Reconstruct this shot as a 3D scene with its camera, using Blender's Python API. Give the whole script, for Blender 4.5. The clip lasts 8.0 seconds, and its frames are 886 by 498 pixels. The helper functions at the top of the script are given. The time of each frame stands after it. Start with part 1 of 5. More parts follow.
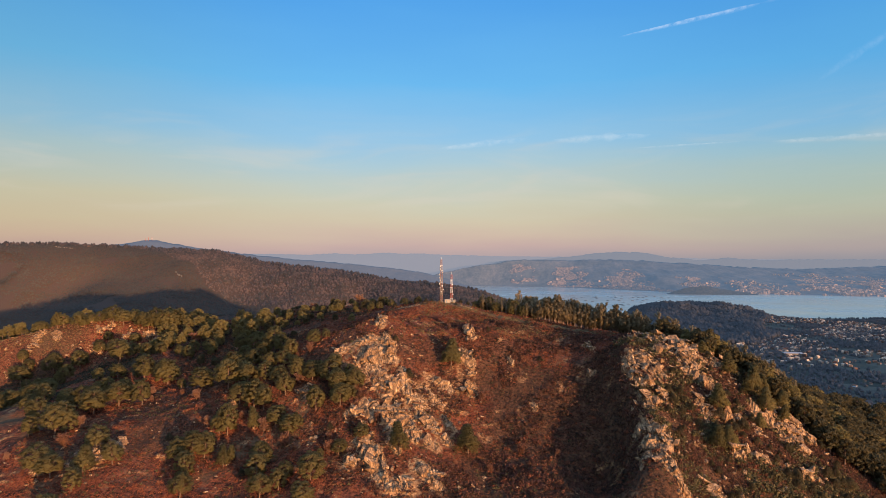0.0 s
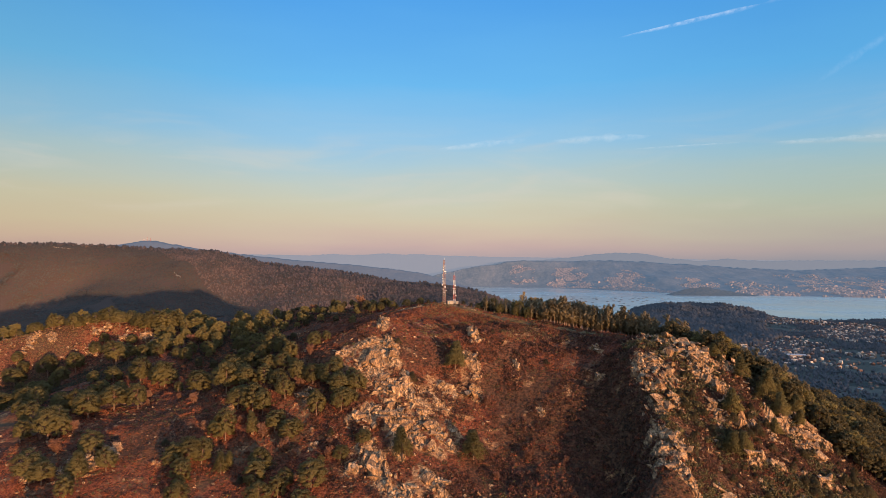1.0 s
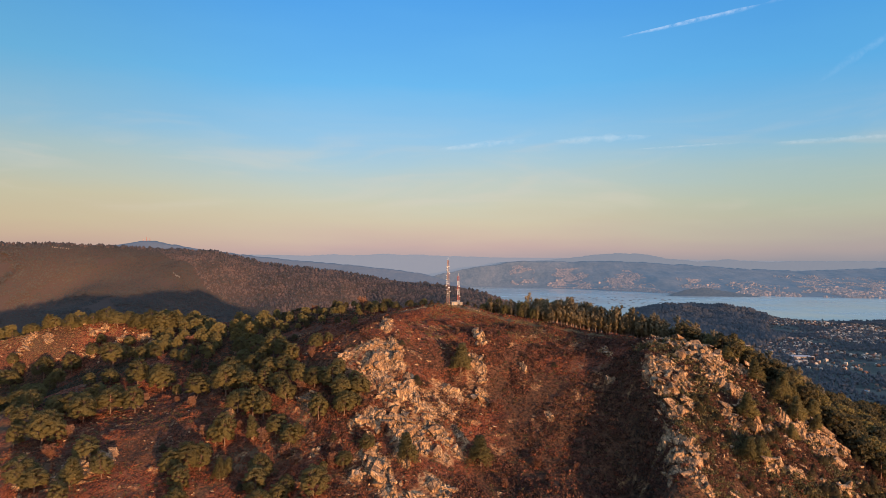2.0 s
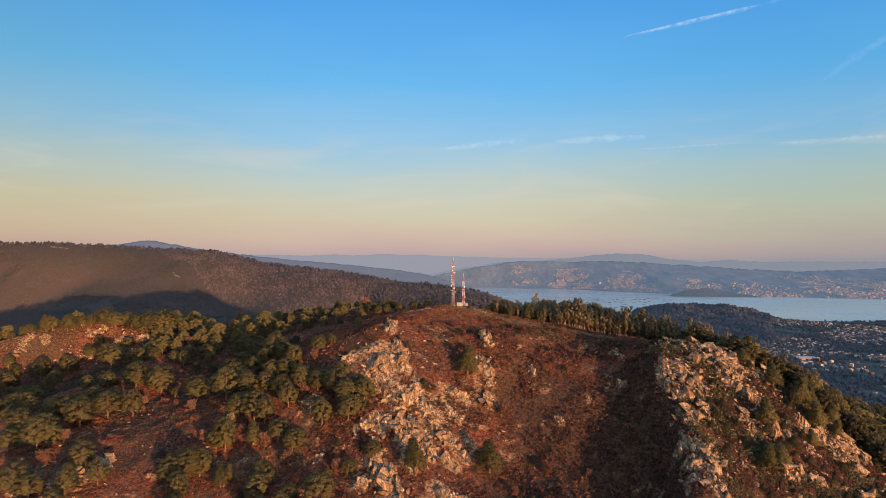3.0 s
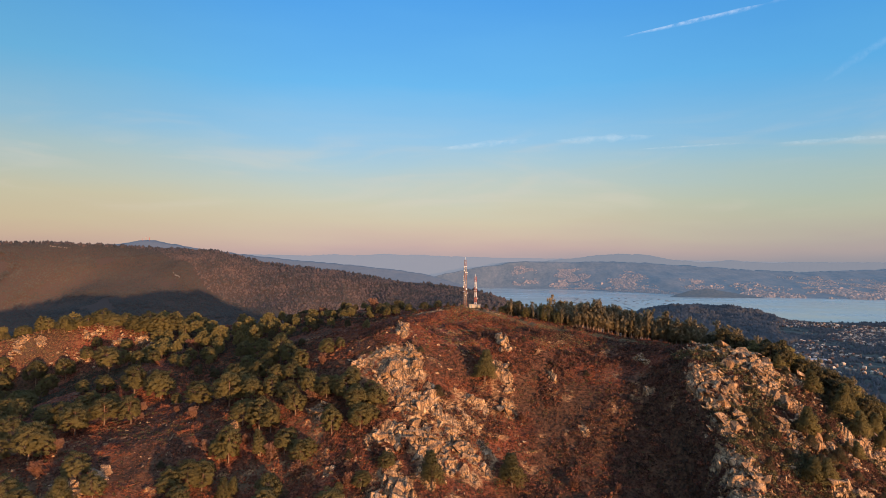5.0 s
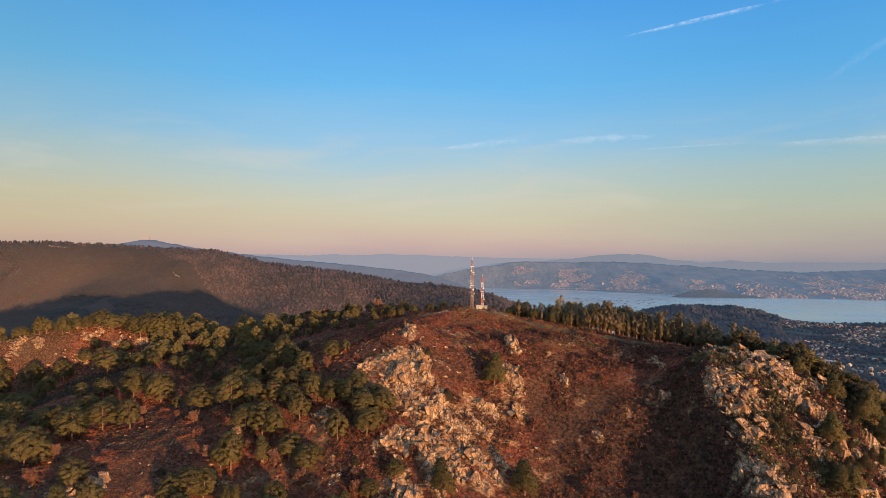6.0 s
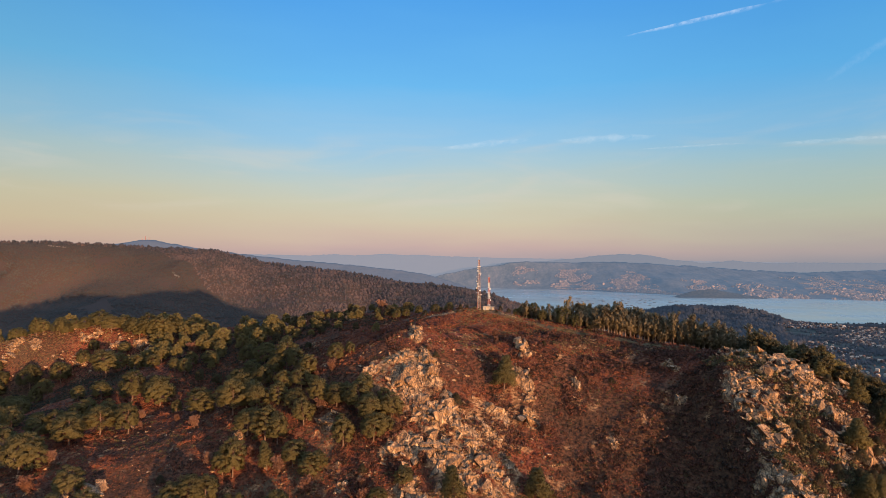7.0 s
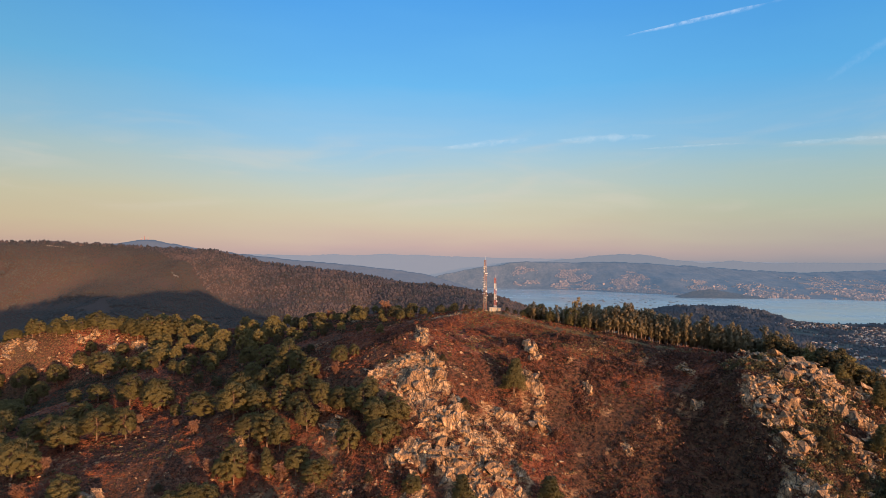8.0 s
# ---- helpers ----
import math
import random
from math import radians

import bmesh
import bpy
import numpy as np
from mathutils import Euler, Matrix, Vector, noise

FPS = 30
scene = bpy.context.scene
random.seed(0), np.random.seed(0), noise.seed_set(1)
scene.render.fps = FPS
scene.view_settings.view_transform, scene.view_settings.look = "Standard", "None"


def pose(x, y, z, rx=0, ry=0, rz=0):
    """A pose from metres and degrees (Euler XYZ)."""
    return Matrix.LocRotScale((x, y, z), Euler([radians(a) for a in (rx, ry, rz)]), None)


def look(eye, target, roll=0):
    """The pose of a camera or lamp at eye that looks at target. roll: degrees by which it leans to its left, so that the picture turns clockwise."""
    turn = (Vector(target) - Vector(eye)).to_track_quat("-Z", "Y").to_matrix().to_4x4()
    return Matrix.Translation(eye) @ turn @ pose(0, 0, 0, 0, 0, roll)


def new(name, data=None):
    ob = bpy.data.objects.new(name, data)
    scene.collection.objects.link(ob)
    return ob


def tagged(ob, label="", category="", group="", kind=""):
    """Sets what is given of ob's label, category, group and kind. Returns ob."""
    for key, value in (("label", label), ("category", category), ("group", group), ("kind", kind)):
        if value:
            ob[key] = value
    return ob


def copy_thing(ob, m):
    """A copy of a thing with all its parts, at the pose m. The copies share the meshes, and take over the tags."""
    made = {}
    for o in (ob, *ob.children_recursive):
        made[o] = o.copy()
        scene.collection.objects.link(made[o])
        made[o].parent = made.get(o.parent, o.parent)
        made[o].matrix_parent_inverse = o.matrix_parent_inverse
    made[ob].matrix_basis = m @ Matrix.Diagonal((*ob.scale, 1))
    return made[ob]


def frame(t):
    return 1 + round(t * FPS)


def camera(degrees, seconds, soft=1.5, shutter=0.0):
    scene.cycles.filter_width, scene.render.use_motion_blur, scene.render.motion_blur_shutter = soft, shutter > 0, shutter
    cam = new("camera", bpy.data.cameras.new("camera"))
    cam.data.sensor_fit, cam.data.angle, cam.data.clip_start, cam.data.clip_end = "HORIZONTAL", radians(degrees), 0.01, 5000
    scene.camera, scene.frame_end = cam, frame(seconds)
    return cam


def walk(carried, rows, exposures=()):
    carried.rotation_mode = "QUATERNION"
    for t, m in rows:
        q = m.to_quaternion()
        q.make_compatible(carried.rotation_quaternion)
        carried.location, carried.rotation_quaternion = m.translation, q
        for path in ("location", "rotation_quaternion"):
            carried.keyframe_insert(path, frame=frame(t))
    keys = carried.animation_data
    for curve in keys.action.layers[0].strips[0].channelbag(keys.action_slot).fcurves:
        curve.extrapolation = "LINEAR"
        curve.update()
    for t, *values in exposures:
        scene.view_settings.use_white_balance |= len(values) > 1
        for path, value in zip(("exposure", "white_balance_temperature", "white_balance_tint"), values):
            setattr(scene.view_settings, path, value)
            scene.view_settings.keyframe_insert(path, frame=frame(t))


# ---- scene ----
cam = camera(73.0, 8.0, soft=0.66)
walk(cam, [(t, pose(x, y, z, 90 + pitch, roll, yaw)) for t, x, y, z, yaw, pitch, roll in (
    (0.0, 0.0, 0.0, 200.0, 0.0, 1.08, 0.0),
    (0.5, -1.41, 4.76, 199.91, -0.05, 1.125, -0.024),
    (1.0, -2.93, 9.47, 199.81, -0.087, 1.157, -0.049),
    (1.5, -4.57, 14.16, 199.72, -0.114, 1.18, -0.073),
    (2.25, -7.24, 21.15, 199.6, -0.137, 1.2, -0.108),
    (3.0, -10.13, 28.1, 199.48, -0.146, 1.211, -0.142),
    (3.5, -12.16, 32.73, 199.41, -0.147, 1.214, -0.164),
    (4.0, -14.26, 37.36, 199.34, -0.146, 1.217, -0.185),
    (4.5, -16.42, 41.99, 199.29, -0.145, 1.219, -0.205),
    (5.25, -19.73, 48.97, 199.22, -0.145, 1.223, -0.232),
    (6.0, -23.06, 55.99, 199.18, -0.153, 1.227, -0.256),
    (6.5, -25.26, 60.69, 199.18, -0.165, 1.23, -0.269),
    (7.0, -27.42, 65.42, 199.18, -0.186, 1.232, -0.28),
    (7.5, -29.51, 70.19, 199.21, -0.215, 1.232, -0.289),
    (8.0, -31.5, 74.98, 199.25, -0.255, 1.229, -0.295))], exposures=((0.0, 0.9),))

# ---- world and sun ----
SUN_ELEVATION, SUN_HEADING = 2.1, 31.5      # degrees; heading: light travels that far to the left of straight ahead
SUN_STRENGTH, SUN_COLOUR = 5.0, (1.0, 0.59, 0.31)


def ramp(nt, stops):
    node = nt.nodes.new("ShaderNodeValToRGB")
    el = node.color_ramp.elements
    while len(el) < len(stops):
        el.new(0.5)
    for e, (p, c) in zip(el, stops):
        e.position, e.color = p, (*c, 1)
    return node


def make_world():
    w = bpy.data.worlds.new("evening_sky")
    w.use_nodes = True
    scene.world = w
    nt = w.node_tree
    bg = nt.nodes["Background"]
    sky = nt.nodes.new("ShaderNodeTexSky")
    sky.sky_type, sky.sun_disc = "NISHITA", False
    sky.sun_elevation = radians(SUN_ELEVATION)
    sky.sun_rotation = radians(180 - SUN_HEADING)
    sky.altitude, sky.air_density, sky.dust_density, sky.ozone_density = 200, 1.0, 1.2, 2.0
    dim = nt.nodes.new("ShaderNodeVectorMath")
    dim.operation = "SCALE"
    dim.inputs["Scale"].default_value = 0.1
    nt.links.new(sky.outputs[0], dim.inputs[0])
    tc = nt.nodes.new("ShaderNodeTexCoord")
    sep = nt.nodes.new("ShaderNodeSeparateXYZ")
    nt.links.new(tc.outputs["Generated"], sep.inputs[0])
    # faint cirrus bends the bands of colour a little
    stretch = nt.nodes.new("ShaderNodeMapping")
    stretch.inputs["Scale"].default_value = (2.0, 2.0, 11.0)
    nz = nt.nodes.new("ShaderNodeTexNoise")
    nz.inputs["Scale"].default_value, nz.inputs["Detail"].default_value = 1.6, 5
    nt.links.new(tc.outputs["Generated"], stretch.inputs[0])
    nt.links.new(stretch.outputs[0], nz.inputs["Vector"])
    wob = nt.nodes.new("ShaderNodeMath")
    wob.operation = "MULTIPLY_ADD"
    wob.inputs[1].default_value, wob.inputs[2].default_value = 0.045, -0.0225
    nt.links.new(nz.outputs["Fac"], wob.inputs[0])
    add = nt.nodes.new("ShaderNodeMath")
    nt.links.new(sep.outputs["Z"], add.inputs[0])
    nt.links.new(wob.outputs[0], add.inputs[1])
    grade = ramp(nt, SKY_BANDS)
    nt.links.new(add.outputs[0], grade.inputs[0])
    mix = nt.nodes.new("ShaderNodeMix")
    mix.data_type = "RGBA"
    mix.inputs["Factor"].default_value = 0.88
    nt.links.new(dim.outputs[0], mix.inputs["A"])
    # the sky dims a little away to the right
    side = nt.nodes.new("ShaderNodeMapRange")
    side.interpolation_type = "SMOOTHSTEP"
    side.inputs["From Min"].default_value, side.inputs["From Max"].default_value = 0.05, 0.60
    nt.links.new(sep.outputs["X"], side.inputs["Value"])
    tint = nt.nodes.new("ShaderNodeMix")
    tint.data_type, tint.blend_type = "RGBA", "MULTIPLY"
    tint.inputs["B"].default_value = (0.74, 0.86, 0.90, 1)
    nt.links.new(side.outputs[0], tint.inputs["Factor"])
    nt.links.new(grade.outputs[0], tint.inputs["A"])
    # and turns duller and redder to the left
    dull = nt.nodes.new("ShaderNodeMapRange")
    dull.interpolation_type = "SMOOTHSTEP"
    dull.inputs["From Min"].default_value, dull.inputs["From Max"].default_value = -0.15, -0.66
    nt.links.new(sep.outputs["X"], dull.inputs["Value"])
    left = nt.nodes.new("ShaderNodeMix")
    left.data_type, left.blend_type = "RGBA", "MULTIPLY"
    left.inputs["B"].default_value = (0.92, 0.87, 0.79, 1)
    nt.links.new(dull.outputs[0], left.inputs["Factor"])
    nt.links.new(tint.outputs["Result"], left.inputs["A"])
    # wisps of high cloud over the horizon
    fold = nt.nodes.new("ShaderNodeMapping")
    fold.inputs["Scale"].default_value, fold.inputs["Rotation"].default_value = (3.0, 3.0, 17.0), (0.0, 0.10, 0.0)
    wisp = nt.nodes.new("ShaderNodeTexNoise")
    wisp.inputs["Scale"].default_value, wisp.inputs["Detail"].default_value, wisp.inputs["Distortion"].default_value = 1.4, 7, 0.9
    nt.links.new(tc.outputs["Generated"], fold.inputs[0])
    nt.links.new(fold.outputs[0], wisp.inputs["Vector"])
    shape = nt.nodes.new("ShaderNodeMapRange")
    shape.interpolation_type = "SMOOTHSTEP"
    shape.inputs["From Min"].default_value, shape.inputs["From Max"].default_value, shape.inputs["To Max"].default_value = 0.46, 0.76, 0.30
    nt.links.new(wisp.outputs["Fac"], shape.inputs["Value"])
    belt = ramp(nt, [(0.05, (0, 0, 0)), (0.10, (1, 1, 1)), (0.17, (1, 1, 1)), (0.24, (0, 0, 0))])
    nt.links.new(sep.outputs["Z"], belt.inputs[0])
    some = nt.nodes.new("ShaderNodeMath")
    some.operation = "MULTIPLY"
    nt.links.new(shape.outputs[0], some.inputs[0])
    nt.links.new(belt.outputs[0], some.inputs[1])
    cirrus = nt.nodes.new("ShaderNodeMix")
    cirrus.data_type = "RGBA"
    cirrus.inputs["B"].default_value = (0.70, 0.63, 0.54, 1)
    nt.links.new(some.outputs[0], cirrus.inputs["Factor"])
    nt.links.new(left.outputs["Result"], cirrus.inputs["A"])
    nt.links.new(cirrus.outputs["Result"], mix.inputs["B"])
    # the glow of the low sun, behind and to the right
    to_sun = nt.nodes.new("ShaderNodeVectorMath")
    to_sun.operation = "DOT_PRODUCT"
    to_sun.inputs[1].default_value = (math.sin(radians(SUN_HEADING)), -math.cos(radians(SUN_HEADING)), 0.08)
    nt.links.new(tc.outputs["Generated"], to_sun.inputs[0])
    near = nt.nodes.new("ShaderNodeMapRange")
    near.inputs["From Min"].default_value, near.inputs["From Max"].default_value = 0.15, 1.0
    nt.links.new(to_sun.outputs["Value"], near.inputs["Value"])
    lobe = nt.nodes.new("ShaderNodeMath")
    lobe.operation = "POWER"
    lobe.inputs[1].default_value = 2.2
    nt.links.new(near.outputs[0], lobe.inputs[0])
    warm = nt.nodes.new("ShaderNodeMix")
    warm.data_type, warm.blend_type = "RGBA", "ADD"
    warm.inputs["B"].default_value = (*SUN_GLOW, 1)
    nt.links.new(lobe.outputs[0], warm.inputs["Factor"])
    nt.links.new(mix.outputs["Result"], warm.inputs["A"])
    nt.links.new(warm.outputs["Result"], bg.inputs["Color"])
    bg.inputs["Strength"].default_value = 0.605


SUN_GLOW = (1.25, 1.05, 1.0)
SKY_BANDS = [(0.0, (0.40, 0.34, 0.37)), (0.022, (0.56, 0.41, 0.385)), (0.041, (0.62, 0.485, 0.395)), (0.065, (0.63, 0.55, 0.41)), (0.095, (0.605, 0.585, 0.455)), (0.125, (0.535, 0.595, 0.54)),
             (0.16, (0.42, 0.585, 0.66)), (0.20, (0.295, 0.55, 0.78)), (0.28, (0.145, 0.475, 0.85)), (0.42, (0.075, 0.345, 0.81)), (0.6, (0.28, 0.58, 1.10)), (1.0, (0.35, 0.66, 1.25))]
make_world()
lamp = bpy.data.lights.new("sun", "SUN")
lamp.energy, lamp.color, lamp.angle = SUN_STRENGTH, SUN_COLOUR, radians(0.53)
he, hd = radians(SUN_ELEVATION), radians(SUN_HEADING)
new("sun", lamp).matrix_world = look((0, 0, 400), Vector((0, 0, 400)) + Vector((-math.sin(hd) * math.cos(he), math.cos(hd) * math.cos(he), -math.sin(he))))


# ---- the lie of the land: rounded masses, spurs and gullies (x, y, reach in x, reach in y, height) ----
MASSIF = [(0, 480, 160, 110, 93.7), (-130, 490, 110, 100, 18.7), (-300, 580, 120, 80, 38.6), (-450, 580, 110, 90, 47.8), (110, 440, 80, 80, 35.3),
          (220, 430, 90, 90, 10.3), (0, 370, 110, 80, 15.4), (-150, 370, 100, 80, 17.0), (140, 330, 90, 70, 43.4), (-250, 430, 90, 80, 33.9),
          (-60, 600, 130, 90, 58.7), (-380, 470, 110, 70, -11.0), (-150, 260, 120, 80, 43.9), (60, 260, 120, 80, 28.1), (320, 420, 90, 100, 54.6),
          (-290, 670, 120, 80, 62.4), (-600, 600, 110, 110, 68.3), (-340, 360, 100, 90, 39.6)]
SPURS = [(-42, 402, 24, 32, 18.8), (-46, 365, 20, 22, 6.4), (-38, 335, 22, 24, 4.5), (16, 392, 18, 20, 10), (16, 362, 18, 20, -7.8), (128, 368, 24, 22, 10.5),
         (128, 334, 24, 20, 11.3), (92, 284, 14, 22, 20), (168, 340, 24, 26, 12.5), (64, 340, 22, 30, -8), (30, 312, 26, 28, -16), (-82, 350, 24, 30, 5.5),
         (-100, 312, 32, 30, -10.9), (-205, 380, 36, 40, -13.3), (-345, 565, 40, 20, 12), (150, 290, 22, 20, 5.5)]
# the mound at 90, 258 is added to throw shade over the lower gully
GULLIES = [(-88, 388, 20, 20, 8.9), (85, 295, 11, 18, -20), (0, 478, 30, 25, 9), (80, 302, 11, 28, -9), (86, 334, 9, 18, -5), (99, 304, 12, 22, 7),
           (102, 345, 9, 14, 2), (-206, 352, 26, 28, 6), (-148, 352, 26, 28, -3.5), (-168, 442, 34, 26, -6), (-355, 574, 75, 13, 8), (-345, 532, 85, 15, -8),
           (-172, 468, 36, 48, -12), (90, 258, 16, 15, 13), (70, 288, 14, 18, -3)]
# crest of the wooded ridge across the valley: x, y, z
RIDGE = [(-3200, 1700, 245), (-1900, 1850, 268), (-1405, 1900, 257), (-1177, 2000, 257), (-1050, 2050, 249), (-800, 2100, 236), (-602, 2100, 194),
         (-356, 2050, 166), (-155, 1950, 139), (29, 1900, 125), (133, 1850, 104), (300, 1800, 40), (480, 1750, 0)]
TABLE = np.random.RandomState(7).rand(256, 256)


def grain(x, y, size, seed=0):
    """Smooth noise from 0 to 1 with features of about that size."""
    u, v = np.asarray(x) / size + 17.3 * seed + 1000, np.asarray(y) / size + 9.1 * seed + 1000
    i, j = np.floor(u).astype(int), np.floor(v).astype(int)
    f, g = u - i, v - j
    f, g = f * f * (3 - 2 * f), g * g * (3 - 2 * g)
    i0, i1, j0, j1 = i % 256, (i + 1) % 256, j % 256, (j + 1) % 256
    return (TABLE[i0, j0] * (1 - f) + TABLE[i1, j0] * f) * (1 - g) + (TABLE[i0, j1] * (1 - f) + TABLE[i1, j1] * f) * g


def rough(x, y, size, octaves=4, seed=0):
    out, amp, total = 0, 1.0, 0.0
    for k in range(octaves):
        out, total = out + amp * grain(x, y, size / 2 ** k, seed + k), total + amp
        amp *= 0.5
    return out / total


def mounds(x, y, shapes):
    out = np.zeros(np.shape(x))
    for cx, cy, sx, sy, h in shapes:
        out = out + h * np.exp(-((x - cx) ** 2 / (2 * sx * sx) + (y - cy) ** 2 / (2 * sy * sy)))
    return out


def smooth(a, b, v):
    t = np.clip((v - a) / (b - a), 0, 1)
    return t * t * (3 - 2 * t)


def far_ridge(x, y):
    """The wooded ridge across the valley and its folds."""
    rx, ry, rz = (np.array(c, float) for c in zip(*RIDGE))
    cy, cz = np.interp(x, rx, ry), np.interp(x, rx, rz)
    front = 760 + 120 * np.sin(x / 170.0) + 60 * np.sin(x / 71.0 + 1)
    d = np.where(y < cy, (cy - y) / front, (y - cy) / 900)
    fold = 1 - 0.16 * np.clip(np.sin(x / 95.0 + 1.3 * rough(x, y, 300, 2, 5) * 6), 0, 1) * smooth(0.1, 0.5, d)
    return cz * np.clip(1 - smooth(0.0, 1.0, d), 0, 1) * fold


def lowland(x, y):
    coast = 2420 - 400 * smooth(1010, 1190, x) + 25 * np.sin(x / 130.0) - smooth(800, 450, x) * 850 - smooth(-800, -2500, x) * 3500
    z = 6 + 20 * smooth(1900, 500, y) + 10 * rough(x, y, 260, 3, 3)
    z = np.where(y > coast, np.maximum(-8, 5 - (y - coast) * 0.08), z * smooth(-30, 200, coast - y) + 1.0)
    headland = 23 * np.exp(-((x - 830) / 150) ** 2 - ((y - 2200) / 190) ** 2) + 21 * np.exp(-((x - 1020) / 105) ** 2 - ((y - 2180) / 150) ** 2)
    return z + headland * (0.62 + 0.76 * rough(x, y, 110, 3, 12)) * smooth(-20, 90, coast - y)


# bare rock: lines from x, y to x, y with a half width
OUTCROPS = [(-43, 414, -40, 391, 2.6), (-36, 379, -33, 370, 3.2), (-52, 372, -50, 374, 2.8), (-48, 374, -45, 377, 2.5), (-48, 364, -41, 353, 5.2),
            (-38, 367, -30, 361, 5), (-37, 348, -32, 339, 5.6), (-24, 355, -21, 347, 3), (-52, 327, -46, 327, 3.3), (-43, 330, -31, 322, 5.2),
            (-26, 329, -19, 320, 4.6), (-15, 333, -8, 325, 3.6), (-4, 359, 3, 357, 3.4)]
LOWER_OUTCROPS = [(-8, 344, -1, 343, 2.3), (0, 335, 4, 328, 1.4), (-16, 316, -5, 311, 2.6), (-42, 311, -33, 299, 4.9), (-48, 299, -43, 297, 2.5),
                  (-30, 346, -12, 339, 4), (-10, 350, 0, 342, 1.6), (-8, 328, 2, 316, 2.2), (-30, 324, -14, 313, 3.8), (-38, 304, -31, 288, 4.2),
                  (-25, 281, -17, 283, 3.4), (-10, 296, -2, 285, 3)]
CRAGS = [(-28, 311, -23, 303, 2.3), (16, 399, 20, 391, 3.1), (12, 380, 17, 374, 3.9), (15, 361, 16, 356, 2.8), (-66, 370, -60, 369, 2.2), (90, 376, 92, 369, 2.2),
         (105, 343, 102, 334, 2.6), (110, 337, 116, 325, 5.3), (124, 369, 136, 361, 3.6), (127, 344, 130, 340, 3.4), (142, 354, 138, 336, 3.8), (135, 334, 142, 333, 3.2),
         (116, 373, 126, 370, 2.6), (113, 360, 122, 354, 3.0), (124, 355, 133, 350, 2.8), (140, 362, 152, 356, 2.4)]
SCARS = [(150, 353, 167, 346, 3.4), (136, 325, 145, 321, 3.2), (104, 329, 107, 320, 3.2), (113, 314, 116, 309, 2.6), (104, 314, 106, 306, 3.2),
         (97, 297, 104, 291, 3.4), (96, 286, 104, 279, 4.2), (93, 277, 103, 270, 4), (104, 288, 109, 280, 2.8), (132, 313, 134, 311, 1.9),
         (136, 309, 143, 307, 2.3), (212, 396, 223, 394, 3), (166, 317, 171, 312, 3.6), (180, 317, 183, 306, 3.8), (140, 290, 144, 290, 2),
         (132, 336, 132, 327, 2.6)]
LOWER_SCARS = [(138, 327, 145, 319, 2.6), (139, 307, 152, 308, 2), (164, 319, 159, 303, 2.2), (174, 320, 175, 307, 3.2), (182, 320, 192, 318, 2.8),
               (135, 343, 159, 336, 2.4), (114, 316, 116, 312, 1.8), (100, 268, 106, 262, 2.6), (172, 338, 181, 334, 1.8), (132, 313, 133, 303, 1.3),
               (181, 328, 196, 319, 2.8), (164, 312, 186, 315, 2.4), (170, 290, 184, 294, 1.7), (147, 292, 156, 289, 1.5), (116, 274, 128, 269, 1.8)]
LEDGES = [(-208, 306, -202, 303, 2.4), (-192, 309, -184, 305, 2.8), (-187, 318, -177, 309, 3), (-182, 314, -177, 317, 1.8), (-174, 326, -170, 316, 1.7),
          (-188, 322, -179, 313, 2.6), (-70, 318, -68, 316, 1.7), (-65, 304, -62, 306, 2.1), (-127, 360, -124, 357, 1.9), (-102, 517, -91, 505, 3.4),
          (-82, 355, -80, 350, 3), (41, 376, 43, 371, 1.7), (51, 342, 52, 339, 1.8), (86, 352, 88, 350, 1.6), (-34, 475, -18, 471, 1.8), (14, 470, 22, 466, 1.2)]
# slabs strewn over the far heath, laid the same way
HEATH_SLABS = [(-262, 547, -246, 526, 2.4), (-323, 560, -309, 567, 2.2), (-386, 568, -376, 564, 2.4), (-384, 556, -374, 560, 2.2), (-362, 561, -354, 558, 1.8),
               (-320, 548, -306, 546, 2.4), (-297, 557, -290, 556, 2), (-277, 560, -268, 557, 2.6), (-264, 553, -255, 546, 3)]


def rockiness(x, y):
    """1 on bare rock, 0 off it."""
    out = np.zeros(np.shape(x))
    for ax, ay, bx, by, w in OUTCROPS + LOWER_OUTCROPS + CRAGS + SCARS + LOWER_SCARS + LEDGES:
        dx, dy = bx - ax, by - ay
        t = np.clip(((x - ax) * dx + (y - ay) * dy) / (dx * dx + dy * dy), 0, 1)
        d = np.hypot(x - ax - t * dx, y - ay - t * dy) / w
        out = np.maximum(out, 1.28 - d)
    return np.clip(out + 1.1 * (rough(x, y, 7, 3, 11) - 0.52), 0, 1)


def grittiness(x, y):
    """1 on the bare gritty soil between the outcrops, 0 off it."""
    out = np.zeros(np.shape(x))
    for ax, ay, bx, by, w in OUTCROPS + LOWER_OUTCROPS:
        dx, dy = bx - ax, by - ay
        t = np.clip(((x - ax) * dx + (y - ay) * dy) / (dx * dx + dy * dy), 0, 1)
        out = np.maximum(out, 1.25 - np.hypot(x - ax - t * dx, y - ay - t * dy) / (1.9 * w + 2))
    return np.clip(out + 1.6 * (rough(x, y, 12, 3, 67) - 0.52), 0, 1)


def heathiness(x, y):
    """Where dark heath takes over from red bracken."""
    return np.clip(0.25 + 0.55 * smooth(8, 45, x) + 0.12 * smooth(425, 460, y) + 0.7 * smooth(106, 120, x) * smooth(350, 318, y) + 0.45 * smooth(350, 310, y) * smooth(-5, 20, x) + 0.22 * smooth(380, 335, y) * smooth(-25, 5, x) + 2.4 * (rough(x, y, 40, 3, 66) - 0.5), 0, 1)


